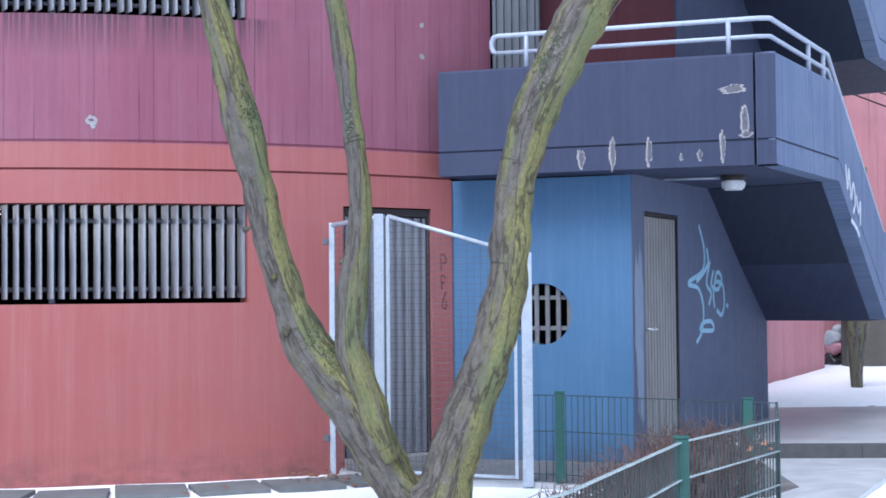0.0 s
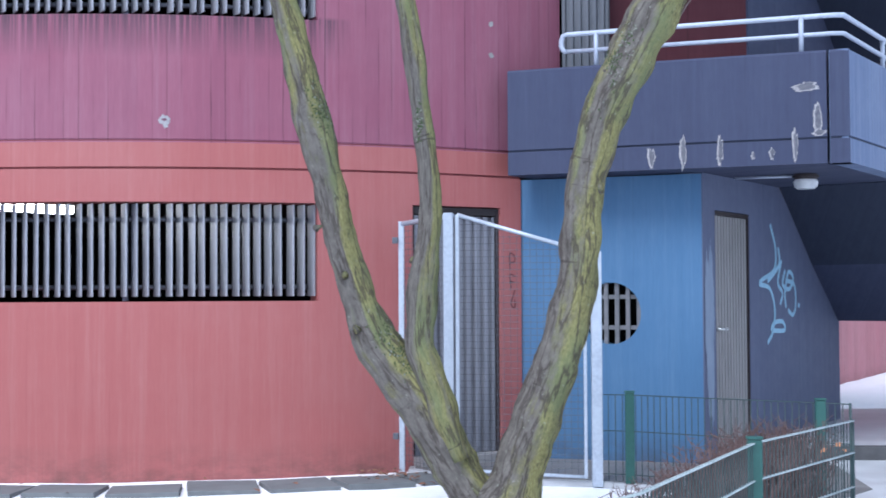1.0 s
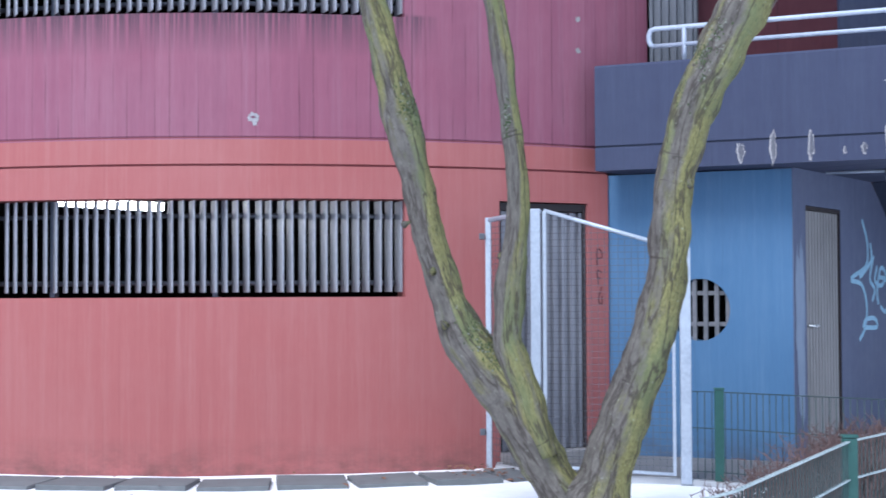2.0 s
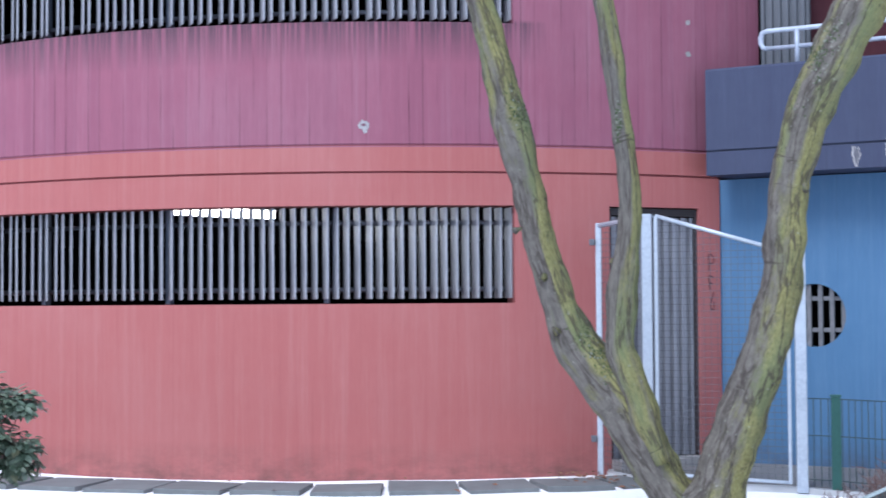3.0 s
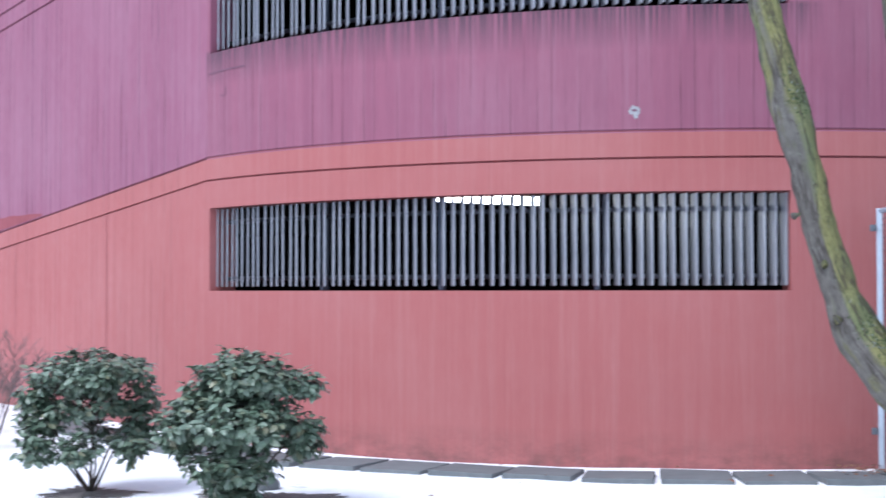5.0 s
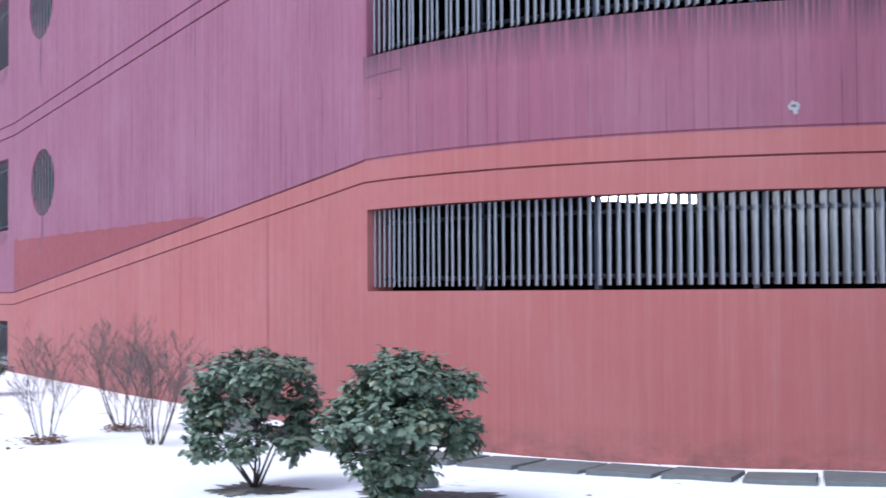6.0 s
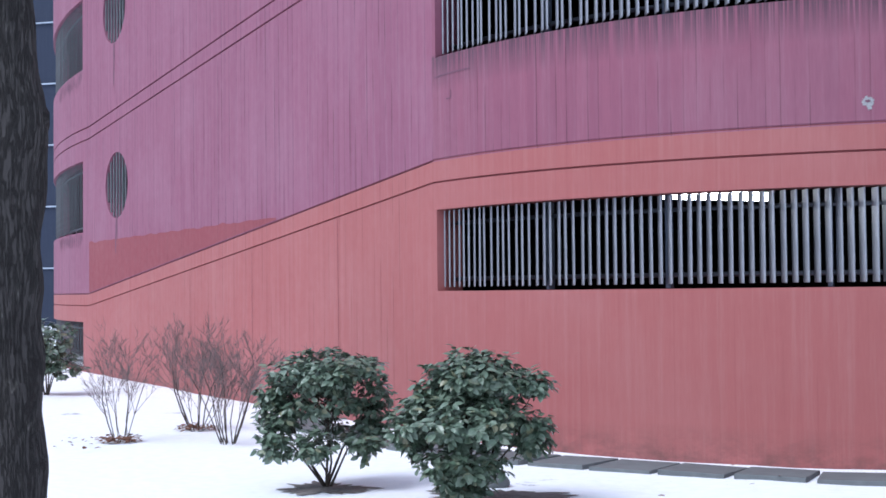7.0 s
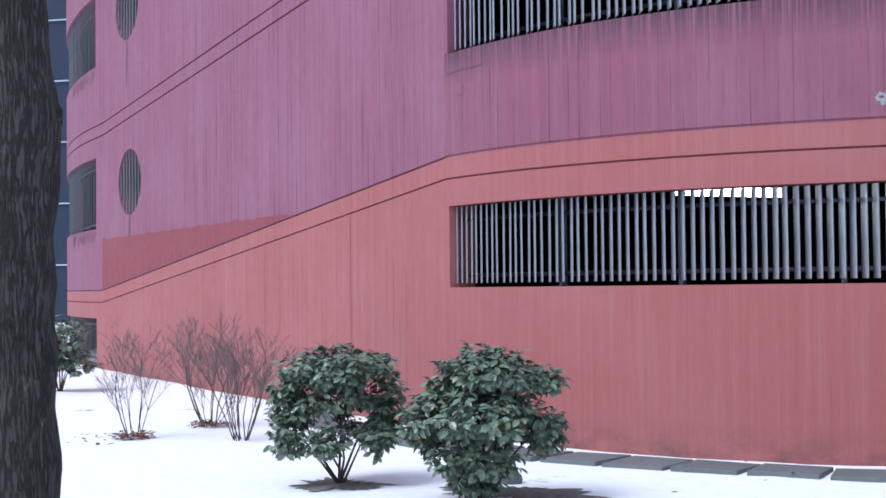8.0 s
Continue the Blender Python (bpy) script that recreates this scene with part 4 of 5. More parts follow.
def cage():
    g = thing("mesh_gate", "galvanised steel frame gate with wire mesh before a door", "gate")
    a, b, c = Vector((-0.90, 11.62)), Vector((-0.46, 11.02)), Vector((0.625, 10.83))
    side = Vector((1, 0))
    part("frame_post", boxed((-0.022, -0.022, 0.0), (0.022, 0.022, 2.04), Matrix.Translation((*a, 0)), 0.004), ZINC, g)
    part("gate_post", boxed((-0.04, -0.04, 0.0), (0.035, 0.04, 2.07), Matrix.Translation((*(b - side * 0.03), 0)), 0.006), ZINC, g)
    part("gate_stile", boxed((-0.014, -0.02, 0.1), (0.014, 0.02, 2.055), Matrix.Translation((*(b + side * 0.035), 0)), 0.004), ZINC, g)
    part("end_stile", boxed((-0.012, -0.015, 0.06), (0.012, 0.015, 1.77), Matrix.Translation((*(c - side * 0.085), 0)), 0.003), ZINC, g)
    part("end_post", boxed((-0.04, -0.04, 0.0), (0.04, 0.04, 1.76), Matrix.Translation((*c, 0)), 0.006), ZINC, g)
    part("side_rail", tube(bmesh.new(), [(*a, 2.02), (*b, 2.05)], 0.02, 6), ZINC, g)
    part("top_rail", tube(bmesh.new(), [(*(b + side * 0.035), 2.055), (*(c - side * 0.085), 1.76)], 0.017, 6), ZINC, g)
    part("foot_rail", tube(bmesh.new(), [(*(b + side * 0.035), 0.1), (*(c - side * 0.085), 0.07)], 0.014, 6), ZINC, g)
    part("lock", boxed((0.21, 10.86, 1.02), (0.25, 10.92, 1.09), bevel=0.006), RAILM, g)
    part("hinge", boxed((-0.97, 11.56, 1.86), (-0.925, 11.62, 1.91), bevel=0.005), RAILM, g)
    part("hinge", boxed((-0.97, 11.56, 0.28), (-0.925, 11.62, 0.33), bevel=0.005), RAILM, g)
    mesh_panel("mesh", a, b, 2.02, 2.05, 0.06, g)
    mesh_panel("mesh", b + side * 0.04, c - side * 0.09, 2.05, 1.76, 0.08, g)


cage()


# ---- green bar fences ----
def fence(points, posts, height, label, frost, bar_gap=0.05):
    f = thing("fence", label, "fence")
    wires = FROST if frost else BARGREEN
    bm = tube(bmesh.new(), [(0, 0, 0.05), (0, 0, height - 0.008)], 0.0035, 6)
    shared = bpy.data.meshes.new("bar")
    bm.to_mesh(shared)
    bm.free()
    shared.materials.append(BARGREEN)
    for a, b in zip(points, points[1:]):
        a, b = Vector(a), Vector(b)
        n = int((b - a).length / bar_gap)
        for k in range(n):
            child("bar", shared, f).location = (*a.lerp(b, k / n), 0)
    for z in (0.15, 0.34, 0.53, height - 0.012) if frost else (0.1, height * 0.6, height - 0.012):
        for off in (-0.006, 0.006):
            part("wire", tube(bmesh.new(), [(*(Vector(p) + Vector((off, 0))), z) for p in points], 0.0045 if frost else 0.0035, 6), wires, f)
    part("end_bar", tube(bmesh.new(), [(*points[-1], 0.0), (*points[-1], height - 0.004)], 0.009, 8), BARGREEN, f)
    for p in posts:
        post = part("post", boxed((-0.034, -0.025, 0), (0.034, 0.025, height + 0.005), Matrix.Translation((*p, 0)), 0.004), GREEN, f)
        part("cap", boxed((-0.038, -0.029, height + 0.007), (0.038, 0.029, height + 0.02), Matrix.Translation((*p, 0)), 0.003), GREEN, post)


fence([(0.655, 10.8), (0.86, 10.73), (2.08, 9.88), (2.25, 9.75)], [(0.86, 10.73), (2.08, 9.88)], 0.70, "low green bar fence beside the gate", False)
fence([(0.1, 4.6), (0.43, 5.15), (1.14, 6.95), (1.90, 8.2)], [(1.14, 6.95)], 0.72, "low green bar fence with frosted wires", True)


# ---- trees ----
def by_view(x, y, depth, d=0.0):
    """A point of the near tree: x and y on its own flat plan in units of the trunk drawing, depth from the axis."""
    k = depth / 2540
    return ((x - 784) * k + 0.0006 * depth, depth + d, EYE + (531 - y) * k)


def near_tree():
    tree = thing("tree", "three-stemmed bare tree with grey and olive mossy bark", "tree")
    dep = 9.55
    stems = {
        "right_stem": ([(762, 905, 62), (784, 860, 48), (807, 780, 45), (841, 690, 41), (871, 600, 39), (895, 500, 36), (903, 400, 36), (918, 300, 34), (948, 200, 39), (995, 105, 43), (1047, 0, 44), (1100, -110, 42), (1170, -260, 38), (1220, -420, 30)], 0.0),
        "left_stem": ([(736, 905, 44), (700, 860, 39), (654, 780, 44), (616, 705, 45), (575, 650, 45), (536, 600, 39), (499, 500, 28), (470, 400, 28), (449, 300, 30), (423, 200, 34), (400, 100, 28), (374, 0, 24), (345, -120, 22), (310, -300, 18)], 0.03),
        "middle_stem": ([(690, 810, 16), (664, 745, 24), (648, 690, 26), (630, 640, 27), (619, 600, 26), (624, 500, 26), (637, 400, 20), (635, 300, 19), (622, 200, 17), (610, 100, 19), (595, 0, 17), (580, -120, 15), (560, -300, 11)], -0.1),
    }
    made = {}
    for n, (name, (rows, d)) in enumerate(stems.items()):
        cols = smooth_line([(*by_view(x, y, dep, d), r * dep / 2540) for x, y, r in rows], 0.04)
        cols = [(*c[:3], c[3] * (1 + 0.09 * noise.noise((c[2] * 5.5, n * 7, 0)) + 0.05 * noise.noise((c[2] * 15, n * 7, 4)))) for c in cols]
        made[name] = part(name, tube(bmesh.new(), [c[:3] for c in cols], [c[3] for c in cols], 28, True, 0.2, n * 3.1), BARK, tree)
    # stubs and knots
    for stem, x, y, r, dx, dy in (("left_stem", 432, 402, 5, 14, -6), ("left_stem", 505, 583, 6, -8, -10), ("right_stem", 968, 172, 9, 6, 4), ("right_stem", 935, 335, 8, 8, 8), ("right_stem", 955, 135, 9, -10, -12), ("left_stem", 482, 486, 6, -6, 4), ("middle_stem", 606, 460, 5, -7, 4)):
        a = Vector(by_view(x, y, dep - 0.07))
        b = Vector(by_view(x + dx * 0.8, y + dy * 0.8, dep - 0.11))
        part("knot", tube(bmesh.new(), [a, a.lerp(b, 0.5), b], [r * 1.5 * dep / 2540, r * 0.95 * dep / 2540, r * 0.45 * dep / 2540], 9, True, 0.3, x), BARK, made[stem])
    # moss and lichen crusts on the bark
    rnd = random.Random(31)
    for stem, y0, y1, side, count in (("right_stem", 50, 230, -0.75, 700), ("middle_stem", 180, 270, -0.2, 140), ("left_stem", 570, 720, 0.75, 420), ("left_stem", 110, 260, 0.75, 260)):
        rows, d = stems[stem]
        clumps = {"moss_crust": (bmesh.new(), MOSS), "lichen_crust": (bmesh.new(), LICHEN)}
        for k in range(count):
            y = rnd.triangular(y0, y1)
            for (xa, ya, ra), (xb, yb, rb) in zip(rows, rows[1:]):
                if yb <= y <= ya:
                    f = (ya - y) / (ya - yb)
                    break
            r = (ra + (rb - ra) * f) * dep / 2540
            u = max(-0.97, min(0.97, side + rnd.gauss(0, 0.3)))
            c = Vector(by_view(xa + (xb - xa) * f, y, dep, d))
            axis = (Vector(by_view(xb, yb, dep, d)) - Vector(by_view(xa, ya, dep, d))).normalized()
            out = Vector((u, -math.sqrt(1 - u * u), 0))
            out = (out - axis * out.dot(axis)).normalized()
            kind = "lichen_crust" if rnd.random() < 0.3 else "moss_crust"
            size = rnd.uniform(0.002, 0.007)
            m = Matrix.Translation(c + out * r * rnd.uniform(0.95, 1.06)) @ out.to_track_quat("Z", "Y").to_matrix().to_4x4() @ Matrix.Diagonal((1, rnd.uniform(0.8, 1.8), 0.35, 1))
            bmesh.ops.create_icosphere(clumps[kind][0], subdivisions=1, radius=size, matrix=m)
        for kind, (bm, mat) in clumps.items():
            tagged(part(kind, bm, mat, made[stem]), kind="stuff")
    part("twig", tube(bmesh.new(), [by_view(1075, 40, dep), by_view(1092, 12, dep), by_view(1125, -30, dep)], [0.008, 0.006, 0.004], 6), TWIG, tree)


near_tree()


def dark_tree():
    tree = thing("tree", "thick dark-barked tree trunk standing in snow", "tree")
    x, y, az = -4.645, 4.085, radians(46.7)
    cols = smooth_line([(x, y, -0.1, 0.30), (x, y, 0.25, 0.235), (x, y, 0.9, 0.205), (x - 0.01, y, 1.7, 0.20), (x - 0.01, y, 2.12, 0.215), (x - 0.02, y, 2.4, 0.185), (x - 0.03, y, 3.2, 0.175), (x, y, 5.5, 0.15)], 0.05)
    trunk = part("trunk", tube(bmesh.new(), [c[:3] for c in cols], [c[3] for c in cols], 40, True, 0.12, 9), DARKBARK, tree)
    right = Vector((math.cos(az), math.sin(az), 0))
    a = Vector((x, y, 2.12)) + right * 0.16
    part("knot", tube(bmesh.new(), [a - right * 0.05, a + right * 0.03, a + right * 0.06], [0.11, 0.08, 0.03], 12, True, 0.3, 4), DARKBARK, trunk)


dark_tree()


def yard_tree():
    tree = thing("tree", "dull olive tree trunk in the snowy yard", "tree")
    cols = smooth_line([(5.72, 19.95, 0.1, 0.08), (5.72, 19.95, 0.5, 0.095), (5.73, 19.95, 0.9, 0.15), (5.72, 19.95, 1.4, 0.19), (5.70, 19.95, 3.2, 0.2)], 0.1)
    part("trunk", tube(bmesh.new(), [c[:3] for c in cols], [c[3] for c in cols], 14, True, 0.2, 2), BARK, tree)


yard_tree()


# ---- evergreen shrubs ----
def leaf(verts, faces, p, n, along, size):
    """An oval leaf, folded along its midrib and drooping at the tip."""
    side = n.cross(along).normalized()
    w, i = size * 0.26, len(verts)
    low, high = p + along * size * 0.32, p + along * size * 0.70 - n * size * 0.05
    lift = n * w * 0.18
    verts += [p, low + side * w + lift, low, low - side * w + lift, high + side * w * 0.86 + lift, high, high - side * w * 0.86 + lift, p + along * size - n * size * 0.14]
    faces += [(i, i + 1, i + 2), (i, i + 2, i + 3), (i + 1, i + 4, i + 5, i + 2), (i + 2, i + 5, i + 6, i + 3), (i + 4, i + 7, i + 5), (i + 5, i + 7, i + 6)]


def evergreen(x, y, lobes, seed, label, size=0.074, stems=7):
    """A shrub of leafy lobes (across, away, height, radius, half height, shoots) on thin bare stems."""
    ob = thing("shrub", label, "shrub", "evergreen shrubs")
    rnd = random.Random(seed)
    base = Vector((x, y, ground_height(x, y)))
    away = Vector((x, y, 0)).normalized()
    across = Vector((away.y, -away.x, 0))
    shoots, bm, twigs = [], bmesh.new(), bmesh.new()
    for u, v, z, r, h, count in lobes:
        c = base + across * u * 1.06 + away * v + Vector((0, 0, z * 1.05))
        for k in range(int(count * 1.3)):
            d = Vector((rnd.gauss(0, 1), rnd.gauss(0, 1), rnd.gauss(0, 1))).normalized()
            q = rnd.uniform(0.12, 1.0) ** 0.4 * (1 + 0.3 * noise.noise(d * 2.2 + Vector((seed, u * 5, z * 5))))
            p = c + Vector((d.x * r * q, d.y * r * q, d.z * h * q))
            if p.z > base.z + 0.05:
                shoots.append((p, c, (d + Vector((0, 0, 0.25))).normalized()))
    for k in range(stems):
        u, v, z, r, h, count = lobes[k % len(lobes)]
        tip = base + across * (u * 0.9 + rnd.uniform(-.06, .06)) + away * (v + rnd.uniform(-.06, .06)) + Vector((0, 0, z))
        foot = base + Vector((rnd.uniform(-.03, .03), rnd.uniform(-.03, .03), -0.03))
        low = foot.lerp(tip, 0.4) + Vector((rnd.uniform(-.04, .04), rnd.uniform(-.04, .04), 0.03))
        tube(bm, [foot, foot.lerp(low, 0.5), low, low.lerp(tip, 0.55) + Vector((0, 0, 0.03)), tip], [0.011, 0.010, 0.008, 0.006, 0.003], 6)
    for p, c, d in rnd.sample(shoots, min(90, len(shoots))):
        a = base.lerp(c, rnd.uniform(0.55, 0.95)) + Vector((rnd.uniform(-.05, .05), rnd.uniform(-.05, .05), 0))
        tube(twigs, [a, a.lerp(p, 0.5) + Vector((0, 0, -0.02)), p], [0.005, 0.004, 0.002], 5, cap=False)
    part("branch_tangle", bm, STEM, ob, "dark bare lower stems")
    tagged(part("twig_tangle", twigs, STEM, ob), kind="stuff")
    verts, faces = [], []
    for p, c, d in shoots:
        for k in range(rnd.randint(5, 8)):
            a = rnd.uniform(0, 2 * math.pi)
            along = (Vector((math.cos(a), math.sin(a), rnd.uniform(-1.1, 0.15))) + d * 0.5).normalized()
            up = (Vector((0, 0, 1)) + d * 1.1 + Vector((rnd.uniform(-.6, .6), rnd.uniform(-.6, .6), rnd.uniform(-.3, .3)))).normalized()
            up = (up - along * up.dot(along)).normalized()
            leaf(verts, faces, p + along * 0.01 + d * rnd.uniform(-0.04, 0.0), up, along, size * rnd.uniform(0.6, 1.12))
    tagged(child("foliage", mesh_of("foliage", verts, faces, LEAF), ob, "glossy dark green oval leaves"), kind="stuff")


evergreen(-6.037, 8.557, [(0, 0, 0.81, 0.44, 0.16, 240), (-0.36, 0.05, 0.66, 0.15, 0.13, 45), (0.33, -0.05, 0.66, 0.14, 0.18, 34), (-0.36, -0.08, 0.37, 0.15, 0.18, 48), (-0.10, -0.28, 0.33, 0.16, 0.12, 34), (0.25, -0.12, 0.35, 0.19, 0.14, 46), (0.05, 0.30, 0.40, 0.18, 0.14, 22), (0, 0, 0.60, 0.38, 0.11, 60), (-0.30, 0, 0.52, 0.20, 0.14, 34), (0.31, 0, 0.50, 0.17, 0.14, 30)],
          11, "dark green evergreen shrub with an open foot and bare stems")
evergreen(-4.683, 8.2, [(0.06, 0.05, 0.82, 0.36, 0.17, 210), (0.38, 0.0, 0.76, 0.15, 0.10, 44), (-0.28, 0.05, 0.68, 0.16, 0.12, 40), (-0.02, -0.05, 0.55, 0.46, 0.20, 300), (-0.36, 0.0, 0.46, 0.17, 0.17, 50), (0.39, -0.05, 0.45, 0.16, 0.17, 54), (-0.05, -0.1, 0.27, 0.33, 0.13, 90), (-0.02, -0.05, 0.12, 0.20, 0.07, 36)],
          23, "dense dark green evergreen shrub in the snow", 0.078)
evergreen(-15.014, 14.846, [(0, 0, 0.75, 0.42, 0.28, 90), (0.2, 0, 0.4, 0.3, 0.2, 40), (-0.2, 0.1, 0.4, 0.3, 0.2, 40)],
          31, "dark evergreen shrub before the far grated window", 0.10)


def soil_ring(x, y, rx, ry, seed):
    bm = bmesh.new()
    c = bm.verts.new((x, y, ground_height(x, y) + 0.02))
    ring = []
    for k in range(96):
        a = 2 * math.pi * k / 96
        r = 1 + 0.6 * noise.noise((math.cos(a) * 1.5 + seed, math.sin(a) * 1.5, 0)) + 0.45 * noise.noise((math.cos(a) * 6, math.sin(a) * 6, seed)) + 0.25 * noise.noise((math.cos(a) * 19, math.sin(a) * 19, seed))
        px, py = x + math.cos(a) * rx * r, y + math.sin(a) * ry * r
        ring.append(bm.verts.new((px, py, ground_height(px, py) + 0.006)))
    for k in range(96):
        bm.faces.new((c, ring[k], ring[(k + 1) % 96]))
    tagged(part("soil_patch", bm, SOIL), "bare wet soil where the snow has melted under a shrub", "soil")


soil_ring(-6.05, 8.53, 0.36, 0.26, 1)
soil_ring(-4.60, 8.62, 0.46, 0.30, 2)


def boulder():
    bm = bmesh.new()
    bmesh.ops.create_icosphere(bm, subdivisions=3, radius=0.10)
    for w in bm.verts:
        w.co *= 1 + 0.22 * noise.noise(w.co * 6)
        w.co.z *= 0.7
        w.co += Vector((-4.93, 9.05, 0.03))
    for f in bm.faces:
        f.smooth = True
    tagged(part("boulder", bm, SLAB), "small grey boulder half hidden behind a shrub", "stone")


boulder()


# ---- bare shrubs ----
def bare_shrub(x, y, height, spread, stems, seed, label, mat=TWIG):
    ob = thing("bare_shrub", label, "shrub", "bare winter shrubs")
    rnd = random.Random(seed)
    bm, fine = bmesh.new(), bmesh.new()

    def twig(p, d, length, r, deep, into):
        bow = Vector((rnd.uniform(-1, 1), rnd.uniform(-1, 1), rnd.uniform(-.3, .3))) * length * 0.12
        line = [p, p + d * length * 0.35 + bow * 0.8, p + d * length * 0.7 + bow, p + d * length + Vector((0, 0, length * 0.05))]
        tube(into, line, [r, r * 0.85, r * 0.7, r * 0.45], 5, cap=False)
        if deep:
            for k in range(rnd.randint(4, 6)):
                f = rnd.uniform(0.3, 1.0)
                q = line[1].lerp(line[3], f) if f > 0.4 else line[0].lerp(line[2], f + 0.3)
                nd = (d * 0.75 + Vector((rnd.uniform(-1, 1), rnd.uniform(-1, 1), rnd.uniform(-0.15, 0.75))) * 0.75).normalized()
                twig(q, nd, length * rnd.uniform(0.34, 0.58), max(0.0014, r * 0.5), deep - 1, fine)

    for k in range(stems):
        a = 2 * math.pi * (k + rnd.uniform(-0.3, 0.3)) / stems
        s = spread * rnd.uniform(0.3, 1.15)
        d = Vector((math.cos(a) * s, math.sin(a) * s, 1)).normalized()
        twig(Vector((x + math.cos(a) * 0.06, y + math.sin(a) * 0.06, -0.03)), d, height * rnd.uniform(0.55, 0.75), rnd.uniform(0.004, 0.008), 3, bm)
    part("stem_tangle", bm, STEM, ob, "dark thin stems")
    tagged(part("twig_mass", fine, mat, ob, "fine brownish bare twigs"), kind="stuff")


bare_shrub(-9.582, 10.338, 1.02, 0.50, 7, 1, "small bare shrub with dead leaves at its foot")
bare_shrub(-9.648, 11.529, 0.98, 0.52, 11, 2, "bare twiggy winter shrub in the snow")
bare_shrub(-8.556, 10.647, 0.96, 0.50, 12, 3, "bare twiggy winter shrub in the snow")
bare_shrub(-8.311, 11.413, 0.95, 0.25, 2, 4, "sparse bare shrub by the orange wall")


def dead_leaves(x, y, r, n, seed, label):
    rnd = random.Random(seed)
    verts, faces = [], []
    for k in range(n):
        a, d = rnd.uniform(0, 6.283), r * math.sqrt(rnd.random())
        p = Vector((x + math.cos(a) * d, y + math.sin(a) * d, 0))
        p.z = ground_height(p.x, p.y) + rnd.uniform(0.012, 0.05)
        b = rnd.uniform(0, 6.283)
        leaf(verts, faces, p, Vector((rnd.uniform(-.5, .5), rnd.uniform(-.5, .5), 1)).normalized(), Vector((math.cos(b), math.sin(b), rnd.uniform(-0.2, 0.4))).normalized(), rnd.uniform(0.04, 0.08))
    tagged(new("leaf_litter", mesh_of("leaf_litter", verts, faces, DEADLEAF)), label, "dead leaves", kind="stuff")


dead_leaves(-9.563, 10.287, 0.2, 130, 1, "brown dead leaves heaped at a shrub's foot")
dead_leaves(-9.648, 11.529, 0.2, 110, 2, "brown dead leaves at a shrub's foot")
dead_leaves(-10.013, 9.796, 0.9, 22, 4, "dead leaves scattered on the snow")
dead_leaves(-0.85, 11.3, 0.45, 110, 5, "dead leaves and litter by the gate")
dead_leaves(-2.8, 9.9, 1.6, 14, 6, "dead leaves scattered on the snow")


RUST = speckled("withered_orange_leaf", (0.42, 0.17, 0.08), (0.5, 0.25, 0.14), 30, 0.7)


def hedge():
    """A low bare hedge between the two fences."""
    ob = thing("hedge", "low bare reddish hedge behind a green fence", "hedge")
    rnd = random.Random(8)
    clumps = [bmesh.new() for _ in range(6)]
    for k in range(4200):
        t = rnd.random() ** (1.0 if k < 1700 else 0.45)
        bm = clumps[min(5, int(t * 6))]
        p = Vector((0.15, 5.4, 0)).lerp(Vector((1.88, 9.1, 0)), t) + Vector((rnd.uniform(-0.42, 0.12 * t), rnd.uniform(-0.1, 0.35), rnd.uniform(0.04, 0.5)))
        h = rnd.uniform(0.12, 0.3)
        d = Vector((rnd.uniform(-.5, .5), rnd.uniform(-.5, .5), 1)).normalized() * h
        if p.z + d.z > 0.36 + 0.28 * t:
            continue
        e = p + d
        tube(bm, [p, p + d * 0.5 + Vector((rnd.uniform(-.02, .02), rnd.uniform(-.02, .02), 0)), e], [0.0035, 0.003, 0.002], 4, cap=False)
        for j in range(2):
            q = p + d * rnd.uniform(0.3, 1)
            tube(bm, [q, q + Vector((rnd.uniform(-.08, .08), rnd.uniform(-.08, .08), rnd.uniform(0, .08)))], [0.0025, 0.0015], 4, cap=False)
    verts, faces = [], []
    for k in range(4):
        p = Vector((1.86 + rnd.uniform(-.06, .05), 8.5 + rnd.uniform(-.1, .1), 0.50 + rnd.uniform(0, .08)))
        a = rnd.uniform(0, 6.28)
        leaf(verts, faces, p, Vector((0.2, -0.9, 0.3)).normalized(), Vector((math.cos(a), 0.1, math.sin(a))).normalized(), rnd.uniform(0.03, 0.05))
    tagged(child("withered_leaf_cluster", mesh_of("withered_leaf_cluster", verts, faces, RUST), ob, "orange-brown withered leaves"), kind="stuff")
    for bm in clumps:
        tagged(part("hedge_clump", bm, REDTWIG, ob), kind="stuff")


hedge()


# ---- small marks on the walls ----
def blot(name, path, s, z, w, h, mat, label, parent, seed=0, proud=0.0035, n=64):
    """A flat flake or chip with a ragged outline on a wall."""
    p, o = path(s)
    m = upright(p + o * proud, o, z)
    bm = bmesh.new()
    ring = []
    for k in range(n):
        a = 2 * math.pi * k / n
        r = 1 + 0.45 * noise.noise((math.cos(a) * 1.2 + seed * 3.7, math.sin(a) * 1.2, seed)) + 0.3 * noise.noise((math.cos(a) * 4, math.sin(a) * 4, seed)) + 0.16 * noise.noise((math.cos(a) * 11, math.sin(a) * 11, seed))
        r = max(0.25, r)
        ring.append(bm.verts.new(m @ Vector((math.cos(a) * w / 2 * r, 0, math.sin(a) * h / 2 * r))))
    bm.faces.new(ring)
    return part(name, bm, mat, parent, label)


